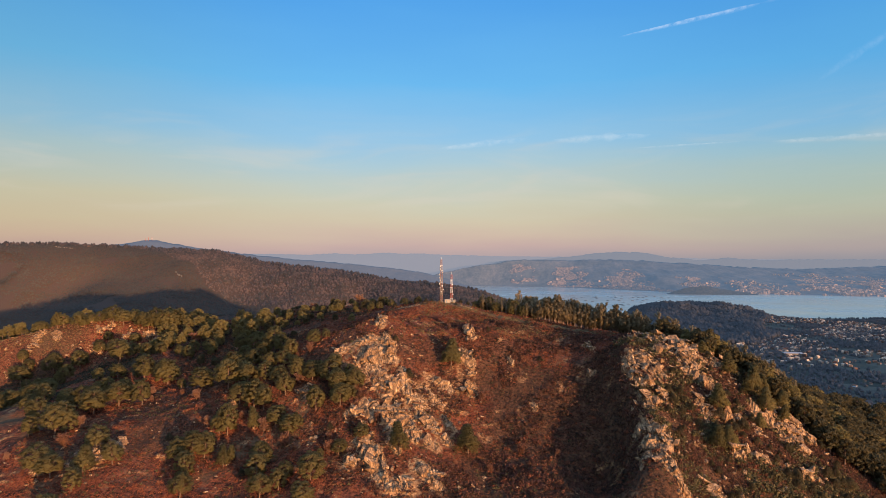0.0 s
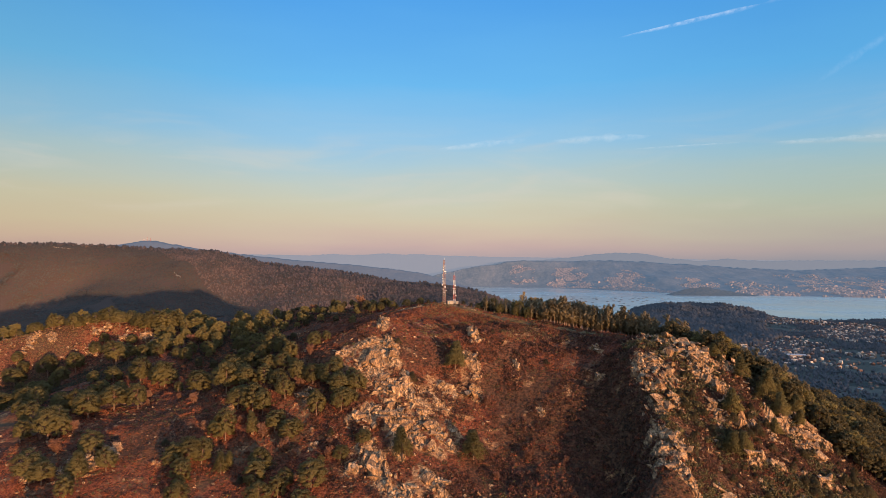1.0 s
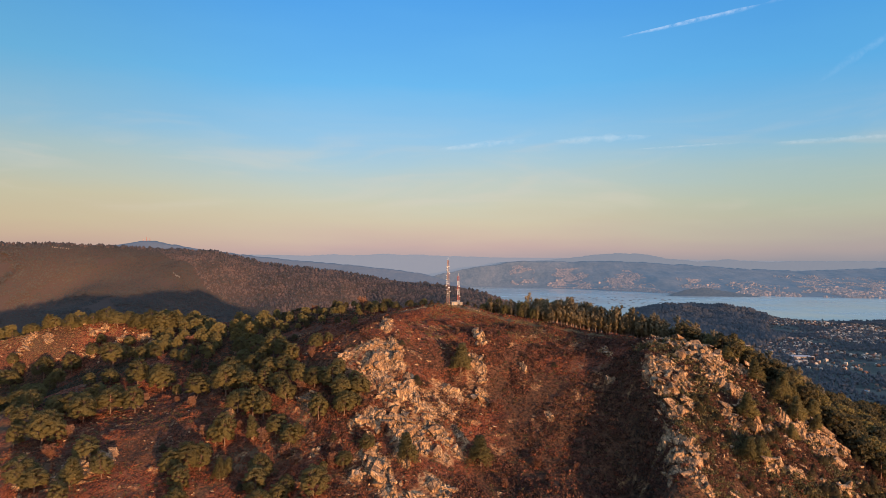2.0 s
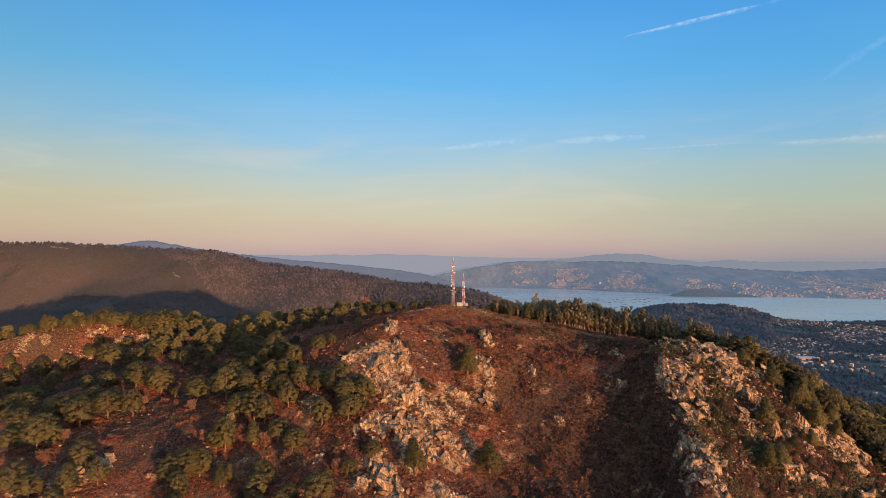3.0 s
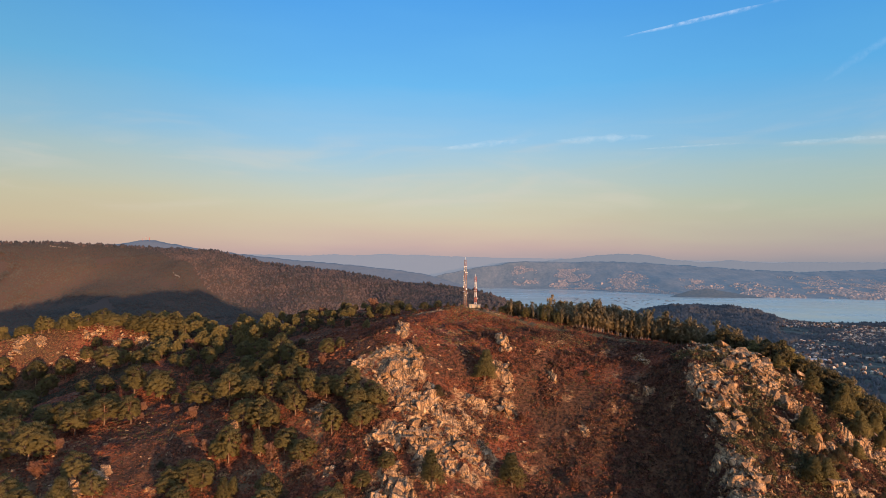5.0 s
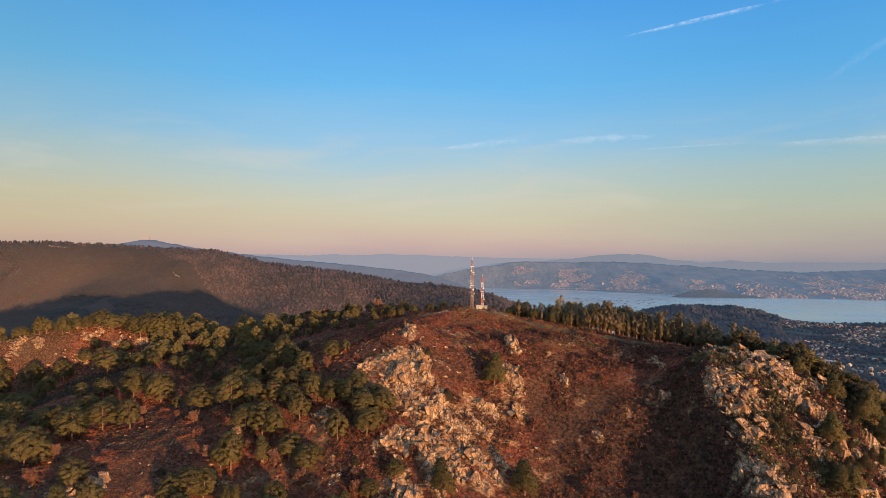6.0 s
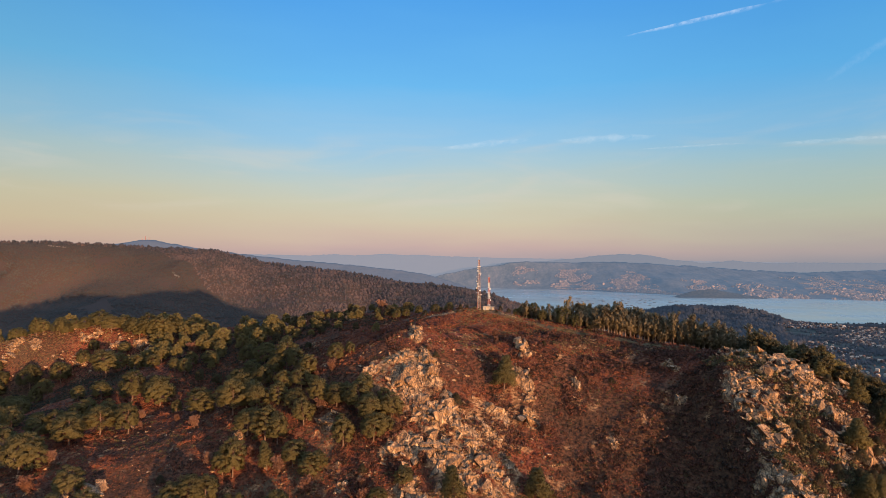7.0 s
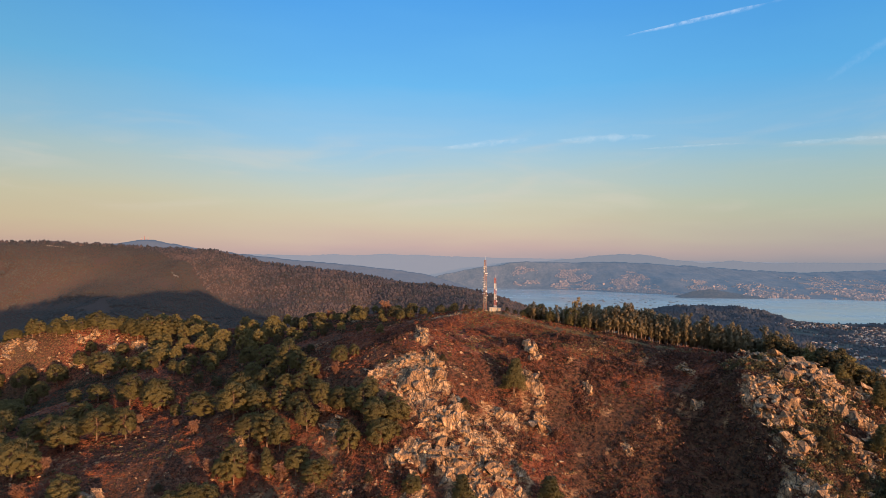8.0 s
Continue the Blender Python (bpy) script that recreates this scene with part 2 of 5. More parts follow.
def blocks(x, y, size, seed):
    """Flat-topped uneven blocks, as weathered granite breaks: a height from 0 to 1, and the depth of the joints."""
    i, j = np.floor(x / size).astype(int), np.floor(y / size).astype(int)
    best, second, level = np.full(np.shape(x), 9e9), np.full(np.shape(x), 9e9), np.zeros(np.shape(x))
    for a in (-1, 0, 1):
        for b in (-1, 0, 1):
            p, q = (i + a + 40 * seed) % 256, (j + b + 90) % 256
            cx, cy = (i + a + 0.15 + 0.7 * TABLE[p, q]) * size, (j + b + 0.15 + 0.7 * TABLE[q, p]) * size
            d = np.hypot(x - cx, (y - cy))
            tilt = TABLE[(p + 60) % 256, q] + (x - cx) / size * (TABLE[p, (q + 31) % 256] - 0.5) + (y - cy) / size * (TABLE[(p + 9) % 256, (q + 77) % 256] - 0.5)
            level = np.where(d < best, tilt, level)
            second = np.where(d < best, best, np.minimum(second, d))
            best = np.minimum(best, d)
    return level, smooth(0.0, 0.14 * size, second - best)


def land(x, y, fine=True):
    """Height of the ground."""
    x, y = np.asarray(x, float), np.asarray(y, float)
    hill = mounds(x, y, MASSIF + SPURS + GULLIES)
    near = smooth(60, 90, hill + 40)
    rise = smooth(0, 60, hill)
    z = hill + 9 * rise + lowland(x, y) * (1 - rise) + far_ridge(x, y) + (rough(x, y, 60, 3, 2) - 0.5) * 5 * near
    if fine:
        r = rockiness(x, y)
        big, joint = blocks(1.25 * x + 3 * rough(x, y, 9, 2, 71), 0.75 * y + 0.3 * x, 5.2, 1)
        bed = (0.95 * x + 0.30 * y + 5.0 * rough(x, y, 11, 2, 73)) / 3.4
        step = (bed - np.floor(bed)) * (0.5 + 0.9 * grain(np.floor(bed) * 7.0, y, 6.0, 74))
        small, crack = blocks(x + 0.4 * y, y + 2 * rough(x, y, 5, 2, 72), 2.1, 2)
        z = z + (0.15 + 0.85 * smooth(330, 245, np.abs(x)) * smooth(475, 430, y)) * smooth(0.2, 0.6, r) * (2.4 * (big - 0.25) * joint + 1.5 * step + 0.5 * small * crack - 0.6)
        z = z + ((rough(x, y, 6, 3, 8) - 0.5) * 2.0 + (rough(x, y, 17, 2, 88) - 0.5) * 2.2) * near * (1 - r)
    return z


# ---- materials ----
def shader(name):
    m = bpy.data.materials.new(name)
    m.use_nodes = True
    nt = m.node_tree
    return m, nt, nt.nodes["Principled BSDF"]


def noise_node(nt, size, detail=4, kind="ShaderNodeTexNoise"):
    geo = nt.nodes.new("ShaderNodeNewGeometry")
    n = nt.nodes.new(kind)
    n.inputs["Scale"].default_value = 1.0 / size
    if kind == "ShaderNodeTexNoise":
        n.inputs["Detail"].default_value = detail
        n.inputs["Roughness"].default_value = 0.62
    nt.links.new(geo.outputs["Position"], n.inputs["Vector"])
    return n


def blend(nt, fac, a, b, kind="MIX"):
    n = nt.nodes.new("ShaderNodeMix")
    n.data_type, n.blend_type = "RGBA", kind
    for key, v in (("Factor", fac), ("A", a), ("B", b)):
        if isinstance(v, (int, float)):
            n.inputs[key].default_value = v
        elif isinstance(v, tuple):
            n.inputs[key].default_value = (*v, 1)
        else:
            nt.links.new(v, n.inputs[key])
    return n.outputs["Result"]


def sharpen(nt, value, lo, hi):
    n = nt.nodes.new("ShaderNodeMapRange")
    n.interpolation_type = "SMOOTHSTEP"
    n.inputs["From Min"].default_value, n.inputs["From Max"].default_value = lo, hi
    nt.links.new(value, n.inputs["Value"])
    return n.outputs["Result"]


def relief(nt, bsdf, height, strength, distance):
    b = nt.nodes.new("ShaderNodeBump")
    b.inputs["Strength"].default_value, b.inputs["Distance"].default_value = strength, distance
    nt.links.new(height, b.inputs["Height"])
    nt.links.new(b.outputs[0], bsdf.inputs["Normal"])


def surface(name, stops, size, roughness=0.8, bump=0.3, bump_size=None, metallic=0.0, vary="", spread=0.35, stain=None, glow=None, contrast=1.0):
    """Noise in two sizes through a colour ramp; vary: 'island' or 'object' shifts the place on the ramp for each piece."""
    m, nt, bsdf = shader(name)
    n1, n2 = noise_node(nt, size, 5), noise_node(nt, size / 7, 3)
    mean = nt.nodes.new("ShaderNodeMath")
    mean.operation = "MULTIPLY_ADD"
    mean.inputs[1].default_value = 0.45
    half = nt.nodes.new("ShaderNodeMath")
    half.operation = "MULTIPLY"
    half.inputs[1].default_value = 0.55
    nt.links.new(n1.outputs["Fac"], half.inputs[0])
    nt.links.new(n2.outputs["Fac"], mean.inputs[0])
    nt.links.new(half.outputs[0], mean.inputs[2])
    value = mean.outputs[0]
    if contrast != 1:
        wide = nt.nodes.new("ShaderNodeMath")
        wide.operation = "MULTIPLY_ADD"
        wide.inputs[1].default_value, wide.inputs[2].default_value = contrast, 0.5 - 0.5 * contrast
        nt.links.new(value, wide.inputs[0])
        value = wide.outputs[0]
    if vary:
        src = nt.nodes.new("ShaderNodeNewGeometry").outputs["Random Per Island"] if vary == "island" else nt.nodes.new("ShaderNodeObjectInfo").outputs["Random"]
        k = nt.nodes.new("ShaderNodeMath")
        k.operation = "MULTIPLY_ADD"
        k.inputs[1].default_value, k.inputs[2].default_value = spread * 2, -spread
        nt.links.new(src, k.inputs[0])
        s = nt.nodes.new("ShaderNodeMath")
        nt.links.new(value, s.inputs[0])
        nt.links.new(k.outputs[0], s.inputs[1])
        value = s.outputs[0]
    r = ramp(nt, stops)
    nt.links.new(value, r.inputs[0])
    colour = r.outputs[0]
    if stain:
        n3 = noise_node(nt, size * 2.3, 6)
        colour = blend(nt, sharpen(nt, n3.outputs["Fac"], 0.52, 0.66), colour, stain)
    nt.links.new(colour, bsdf.inputs["Base Color"])
    bsdf.inputs["Roughness"].default_value, bsdf.inputs["Metallic"].default_value = roughness, metallic
    bsdf.inputs["Specular IOR Level"].default_value = 0.25
    if bump:
        nb = noise_node(nt, bump_size or size / 3, 6)
        relief(nt, bsdf, nb.outputs["Fac"], bump, (bump_size or size / 3) * 0.5)
    if glow:
        bsdf.inputs["Emission Color"].default_value = (*glow, 1)
        bsdf.inputs["Emission Strength"].default_value = 1.0
    return m


def rock_colour(nt):
    """Weathered granite: warm grey with pale faces, rusty patches, dark lichen and cracks."""
    n1, n2, n3 = noise_node(nt, 3.0, 6), noise_node(nt, 0.5, 4), noise_node(nt, 7.0, 5)
    r = ramp(nt, [(0.32, (0.105, 0.056, 0.028)), (0.5, (0.31, 0.175, 0.085)), (0.66, (0.56, 0.35, 0.185))])
    nt.links.new(n1.outputs["Fac"], r.inputs[0])
    c = blend(nt, sharpen(nt, n3.outputs["Fac"], 0.54, 0.68), r.outputs[0], (0.24, 0.135, 0.065))
    c = blend(nt, sharpen(nt, n2.outputs["Fac"], 0.54, 0.68), c, (0.08, 0.065, 0.05))
    cr = noise_node(nt, 2.4, kind="ShaderNodeTexVoronoi")
    cr.feature = "DISTANCE_TO_EDGE"
    wide = nt.nodes.new("ShaderNodeMapping")
    wide.inputs["Scale"].default_value, wide.inputs["Rotation"].default_value = (0.62, 0.36, 0.16), (0.25, 0.2, 0.35)
    geo = nt.nodes.new("ShaderNodeNewGeometry")
    warp = noise_node(nt, 1.5, 3)
    shift = nt.nodes.new("ShaderNodeVectorMath")
    shift.operation = "MULTIPLY_ADD"
    shift.inputs[1].default_value = (1.6, 1.6, 1.6)
    nt.links.new(warp.outputs["Color"], shift.inputs[0])
    nt.links.new(geo.outputs["Position"], shift.inputs[2])
    nt.links.new(shift.outputs[0], wide.inputs[0])
    nt.links.new(wide.outputs[0], cr.inputs["Vector"])
    gap = sharpen(nt, cr.outputs["Distance"], 0.0, 0.045)
    c = blend(nt, gap, (0.07, 0.055, 0.045), c)
    fine = nt.nodes.new("ShaderNodeTexVoronoi")
    fine.feature = "DISTANCE_TO_EDGE"
    fine.inputs["Scale"].default_value = 1.5
    nt.links.new(wide.outputs[0], fine.inputs["Vector"])
    hair = sharpen(nt, fine.outputs["Distance"], 0.0, 0.09)
    c = blend(nt, hair, (0.075, 0.052, 0.036), c)
    return c, n2.outputs["Fac"], gap


def make_rock(name, vary=True):
    m, nt, bsdf = shader(name)
    c, fine, gap = rock_colour(nt)
    if vary:
        info = nt.nodes.new("ShaderNodeObjectInfo")
        k = sharpen(nt, info.outputs["Random"], -0.4, 1.4)
        c = blend(nt, k, blend(nt, 1.0, c, (0.72, 0.64, 0.56), "MULTIPLY"), c)
    nt.links.new(c, bsdf.inputs["Base Color"])
    bsdf.inputs["Roughness"].default_value = 0.9
    bsdf.inputs["Specular IOR Level"].default_value = 0.2
    h = nt.nodes.new("ShaderNodeMath")
    h.operation = "MULTIPLY_ADD"
    h.inputs[1].default_value = 0.5
    nt.links.new(fine, h.inputs[0])
    nt.links.new(gap, h.inputs[2])
    relief(nt, bsdf, h.outputs[0], 0.6, 0.3)
    return m


def attribute(nt, name):
    a = nt.nodes.new("ShaderNodeAttribute")
    a.attribute_name = name
    return a.outputs["Fac"]


def make_ground():
    m, nt, bsdf = shader("hillside_ground")
    n1, n2, n3 = noise_node(nt, 8, 6), noise_node(nt, 1.6, 6), noise_node(nt, 45, 4)
    r = ramp(nt, [(0.40, (0.020, 0.012, 0.008)), (0.46, (0.060, 0.023, 0.012)), (0.51, (0.142, 0.036, 0.019)), (0.56, (0.190, 0.060, 0.028)), (0.64, (0.18, 0.100, 0.048))])
    mean = nt.nodes.new("ShaderNodeMath")
    mean.operation = "MULTIPLY_ADD"
    mean.inputs[1].default_value = 0.6
    half = nt.nodes.new("ShaderNodeMath")
    half.operation = "MULTIPLY"
    half.inputs[1].default_value = 0.4
    nt.links.new(n1.outputs["Fac"], half.inputs[0])
    nt.links.new(n2.outputs["Fac"], mean.inputs[0])
    nt.links.new(half.outputs[0], mean.inputs[2])
    nt.links.new(mean.outputs[0], r.inputs[0])
    c = r.outputs[0]
    c = blend(nt, sharpen(nt, n3.outputs["Fac"], 0.50, 0.66), c, blend(nt, n2.outputs["Fac"], (0.05, 0.035, 0.02), (0.17, 0.10, 0.05)))
    heath = blend(nt, sharpen(nt, n2.outputs["Fac"], 0.3, 0.7), (0.022, 0.014, 0.009), (0.115, 0.052, 0.026))
    c = blend(nt, attribute(nt, "heath"), c, heath)
    grass = blend(nt, n2.outputs["Fac"], (0.060, 0.042, 0.020), (0.16, 0.100, 0.046))
    c = blend(nt, attribute(nt, "grass"), c, grass)
    floor_wood = blend(nt, n2.outputs["Fac"], (0.035, 0.026, 0.02), (0.11, 0.065, 0.045))
    c = blend(nt, attribute(nt, "wood"), c, floor_wood)
    nf = noise_node(nt, 48, 2, "ShaderNodeTexVoronoi")
    rf = ramp(nt, [(0.0, (0.050, 0.050, 0.040)), (0.4, (0.070, 0.068, 0.052)), (0.7, (0.105, 0.094, 0.072)), (1.0, (0.062, 0.056, 0.048))])
    nt.links.new(nf.outputs["Color"], rf.inputs[0])
    c = blend(nt, attribute(nt, "field"), c, rf.outputs[0])
    rc, fine, gap = rock_colour(nt)
    edge = sharpen(nt, attribute(nt, "rock"), 0.30, 0.48)
    soil = blend(nt, sharpen(nt, n2.outputs["Fac"], 0.35, 0.65), (0.10, 0.045, 0.020), (0.33, 0.175, 0.080))
    c = blend(nt, sharpen(nt, attribute(nt, "rock"), 0.17, 0.32), c, soil)
    specks = sharpen(nt, noise_node(nt, 0.9, 3).outputs["Fac"], 0.52, 0.66)
    grit = blend(nt, specks, soil, (0.40, 0.235, 0.115))
    c = blend(nt, sharpen(nt, attribute(nt, "soil"), 0.35, 0.75), c, grit)
    c = blend(nt, edge, c, rc)
    nt.links.new(c, bsdf.inputs["Base Color"])
    bsdf.inputs["Roughness"].default_value = 0.95
    bsdf.inputs["Specular IOR Level"].default_value = 0.1
    hi = nt.nodes.new("ShaderNodeMath")
    hi.operation = "MULTIPLY"
    nt.links.new(gap, hi.inputs[0])
    nt.links.new(edge, hi.inputs[1])
    ad = nt.nodes.new("ShaderNodeMath")
    nt.links.new(hi.outputs[0], ad.inputs[0])
    nt.links.new(n2.outputs["Fac"], ad.inputs[1])
    relief(nt, bsdf, ad.outputs[0], 0.9, 0.7)
    return m


def make_water():
    m, nt, bsdf = shader("bay_water")
    bsdf.inputs["Base Color"].default_value = (0.41, 0.39, 0.33, 1)
    bsdf.inputs["Roughness"].default_value = 0.1
    bsdf.inputs["IOR"].default_value = 1.33
    n = noise_node(nt, 9, 4)
    relief(nt, bsdf, n.outputs["Fac"], 0.05, 1.2)
    streak = noise_node(nt, 420, 4)
    c = ramp(nt, [(0.4, (0.17, 0.17, 0.17)), (0.6, (0.28, 0.28, 0.28))])
    nt.links.new(streak.outputs["Fac"], c.inputs[0])
    nt.links.new(c.outputs[0], bsdf.inputs["Roughness"])
    return m


def leafy(m, share=0.35):
    """Lets some light through the leaves."""
    nt = m.node_tree
    bsdf = nt.nodes["Principled BSDF"]
    thin, mx = nt.nodes.new("ShaderNodeBsdfTranslucent"), nt.nodes.new("ShaderNodeMixShader")
    nt.links.new(bsdf.inputs["Base Color"].links[0].from_socket, thin.inputs["Color"])
    mx.inputs[0].default_value = share
    nt.links.new(bsdf.outputs[0], mx.inputs[1])
    nt.links.new(thin.outputs[0], mx.inputs[2])
    nt.links.new(mx.outputs[0], nt.nodes["Material Output"].inputs["Surface"])
    return m


M_GROUND, M_ROCK, M_STONE, M_WATER = make_ground(), make_rock("granite"), make_rock("granite_rubble", False), make_water()
M_BARK = surface("pine_bark", [(0.3, (0.07, 0.045, 0.032)), (0.55, (0.17, 0.10, 0.065)), (0.75, (0.24, 0.16, 0.11))], 0.8, 0.95, 0.6)
M_PALE_BARK = surface("eucalyptus_bark", [(0.3, (0.14, 0.090, 0.062)), (0.55, (0.25, 0.165, 0.110)), (0.75, (0.36, 0.26, 0.18))], 1.2, 0.9, 0.4)
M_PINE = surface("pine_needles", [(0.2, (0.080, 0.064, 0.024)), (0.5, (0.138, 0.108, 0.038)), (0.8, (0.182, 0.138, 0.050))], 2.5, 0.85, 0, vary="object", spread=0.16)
# needles darkened for woods in shade; the dark green bushes use them too
M_DARK_SHADED_PINE = surface("dark_and_shaded_needles", [(0.2, (0.034, 0.030, 0.015)), (0.5, (0.062, 0.051, 0.024)), (0.8, (0.098, 0.076, 0.034))], 2.5, 0.85, 0, vary="object", spread=0.2)
M_EUCALYPT = surface("eucalyptus_leaves", [(0.2, (0.150, 0.112, 0.056)), (0.5, (0.235, 0.170, 0.086)), (0.8, (0.290, 0.208, 0.110))], 3.0, 0.8, 0, vary="object", spread=0.22)
M_TWIG = surface("bare_twigs", [(0.2, (0.10, 0.045, 0.028)), (0.5, (0.19, 0.085, 0.05)), (0.8, (0.26, 0.14, 0.085))], 1.5, 0.9, 0, vary="object", spread=0.2)
M_SHRUB = surface("bracken_and_heath", [(0.15, (0.028, 0.021, 0.012)), (0.34, (0.082, 0.030, 0.016)), (0.5, (0.168, 0.047, 0.022)), (0.66, (0.205, 0.072, 0.033)), (0.80, (0.105, 0.086, 0.036)), (0.95, (0.235, 0.135, 0.064))],
                  13.0, 0.95, 0, vary="island", spread=0.12, contrast=1.6)
M_HEATH = surface("dark_heath", [(0.2, (0.014, 0.013, 0.008)), (0.42, (0.042, 0.022, 0.013)), (0.56, (0.087, 0.031, 0.020)), (0.72, (0.135, 0.054, 0.031)), (0.88, (0.080, 0.070, 0.030))],
                  11.0, 0.95, 0, vary="island", spread=0.20, contrast=1.6)
M_GORSE = surface("gorse", [(0.2, (0.031, 0.029, 0.013)), (0.5, (0.073, 0.057, 0.023)), (0.8, (0.130, 0.094, 0.036))], 2.0, 0.9, 0, vary="island", spread=0.3)
M_STRAW = surface("dry_grass", [(0.2, (0.060, 0.045, 0.018)), (0.5, (0.140, 0.092, 0.038)), (0.8, (0.240, 0.165, 0.075))], 3.0, 0.95, 0, vary="island", spread=0.2)
# undergrowth colour taken down to the tone of shaded ground
M_SHADE_UNDERWOOD = surface("underwood", [(0.2, (0.015, 0.017, 0.012)), (0.5, (0.038, 0.034, 0.019)), (0.8, (0.074, 0.058, 0.030))], 4.0, 0.95, 0, vary="island", spread=0.22)
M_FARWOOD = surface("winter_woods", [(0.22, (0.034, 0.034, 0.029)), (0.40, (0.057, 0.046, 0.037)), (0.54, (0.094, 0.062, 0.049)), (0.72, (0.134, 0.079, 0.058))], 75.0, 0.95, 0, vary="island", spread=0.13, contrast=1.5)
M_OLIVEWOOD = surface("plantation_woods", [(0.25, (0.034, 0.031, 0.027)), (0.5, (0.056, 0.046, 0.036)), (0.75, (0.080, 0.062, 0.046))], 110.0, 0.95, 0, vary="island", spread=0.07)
M_LOWWOOD = surface("coastal_woods", [(0.15, (0.042, 0.044, 0.044)), (0.5, (0.070, 0.066, 0.064)), (0.8, (0.102, 0.086, 0.078))], 90.0, 0.95, 0, vary="island", spread=0.15)
for leaf_material in (M_PINE, M_DARK_SHADED_PINE, M_TWIG):
    leafy(leaf_material, 0.45)
leafy(M_EUCALYPT, 0.3)


# ---- building helpers ----
def mesh_of(name, verts, faces, material, smooth_shade=False):
    """A mesh from arrays; faces all have the same number of corners."""
    verts, faces = np.asarray(verts, np.float32), np.asarray(faces, np.int32)
    me = bpy.data.meshes.new(name)
    me.vertices.add(len(verts))
    me.vertices.foreach_set("co", verts.ravel())
    k = faces.shape[1]
    me.loops.add(faces.size)
    me.loops.foreach_set("vertex_index", faces.ravel())
    me.polygons.add(len(faces))
    me.polygons.foreach_set("loop_start", np.arange(len(faces), dtype=np.int32) * k)
    me.polygons.foreach_set("use_smooth", np.full(len(faces), smooth_shade))
    me.update(calc_edges=True)
    me.materials.append(material)
    return me


def part(name, bm, material, parent=None, label=""):
    """Links a bmesh, or a ready mesh, as one object under a thing."""
    me = bm
    if not isinstance(bm, bpy.types.Mesh):
        me = bpy.data.meshes.new(name)
        bm.to_mesh(me)
        bm.free()
        me.materials.append(material)
    ob = new(name, me)
    ob.parent = parent
    return tagged(ob, label)


def scatter_copies(templates, which, place, scale, turn):
    """Joins many copies of small templates (verts, tris): arrays of the choice, place, scale (n x 3) and turn about z."""
    vs, fs, base = [], [], 0
    for k, (tv, tf) in enumerate(templates):
        sel = np.where(which == k)[0]
        if not len(sel):
            continue
        c, s = np.cos(turn[sel])[:, None], np.sin(turn[sel])[:, None]
        v = tv[None] * scale[sel][:, None, :]
        w = np.stack([v[..., 0] * c - v[..., 1] * s, v[..., 0] * s + v[..., 1] * c, v[..., 2]], -1) + place[sel][:, None, :]
        f = tf[None] + (base + np.arange(len(sel)) * len(tv))[:, None, None]
        vs.append(w.reshape(-1, 3))
        fs.append(f.reshape(-1, tf.shape[1]))
        base += len(sel) * len(tv)
    return np.concatenate(vs), np.concatenate(fs)


def spaced(lo, hi, step, out_lo, out_hi, growth):
    mid = list(np.arange(lo, hi + step / 2, step))
    a, s = lo, step
    while a > out_lo:
        s = min(s * growth, 90)
        a -= s
        mid.insert(0, a)
    b, s = hi, step
    while b < out_hi:
        s = min(s * growth, 90)
        b += s
        mid.append(b)
    return np.array(mid)


def build_ground():
    xs = spaced(-235, 235, 0.85, -5200, 5200, 1.045)
    ys = spaced(262, 425, 0.85, -1800, 5000, 1.04)
    X, Y = np.meshgrid(xs, ys)
    Z = land(X, Y)
    n, k = X.shape
    i = np.arange(n * k).reshape(n, k)
    faces = np.stack([i[:-1, :-1], i[:-1, 1:], i[1:, 1:], i[1:, :-1]], -1).reshape(-1, 4)
    me = mesh_of("ground", np.stack([X, Y, Z], -1).reshape(-1, 3), faces, M_GROUND, True)
    hill = mounds(X, Y, MASSIF + SPURS + GULLIES)
    wood = np.clip(smooth(6, 30, far_ridge(X, Y)), 0, 1)
    field = smooth(70, 30, hill) * (1 - wood) * smooth(560, 640, np.hypot(X, Y - 100) * 1.2)
    track = np.abs(Y - (478 - 0.55 * X - 0.0014 * X * X)) / 9
    grass = smooth(1.4, 0.4, track + 1.2 * (rough(X, Y, 14, 3, 21) - 0.5)) * smooth(-10, 15, X) * smooth(150, 110, X)
    bare = rockiness(X, Y) * smooth(60, 90, hill)
    soft_faces = (bare[:-1, :-1] + bare[1:, 1:]).ravel() < 0.5
    me.polygons.foreach_set("use_smooth", soft_faces)
    for name, value in (("rock", bare), ("grass", grass), ("heath", heathiness(X, Y)), ("soil", grittiness(X, Y)), ("wood", wood), ("field", field)):
        a = me.attributes.new(name, "FLOAT", "POINT")
        a.data.foreach_set("value", np.asarray(value, np.float32).ravel())
    return tagged(new("ground", me), "rust-brown bracken hillside with bare granite running down to a plain", "hillside", kind="structure")


build_ground()


def build_water():
    xs, ys = np.linspace(-5200, 5200, 90), np.linspace(1200, 4990, 60)
    X, Y = np.meshgrid(xs, ys)
    i = np.arange(X.size).reshape(X.shape)
    faces = np.stack([i[:-1, :-1], i[:-1, 1:], i[1:, 1:], i[1:, :-1]], -1).reshape(-1, 4)
    me = mesh_of("water", np.stack([X, Y, 0 * X], -1).reshape(-1, 3), faces, M_WATER, True)
    tagged(new("water", me), "calm pale blue water of a sea bay", "water", kind="structure")


build_water()

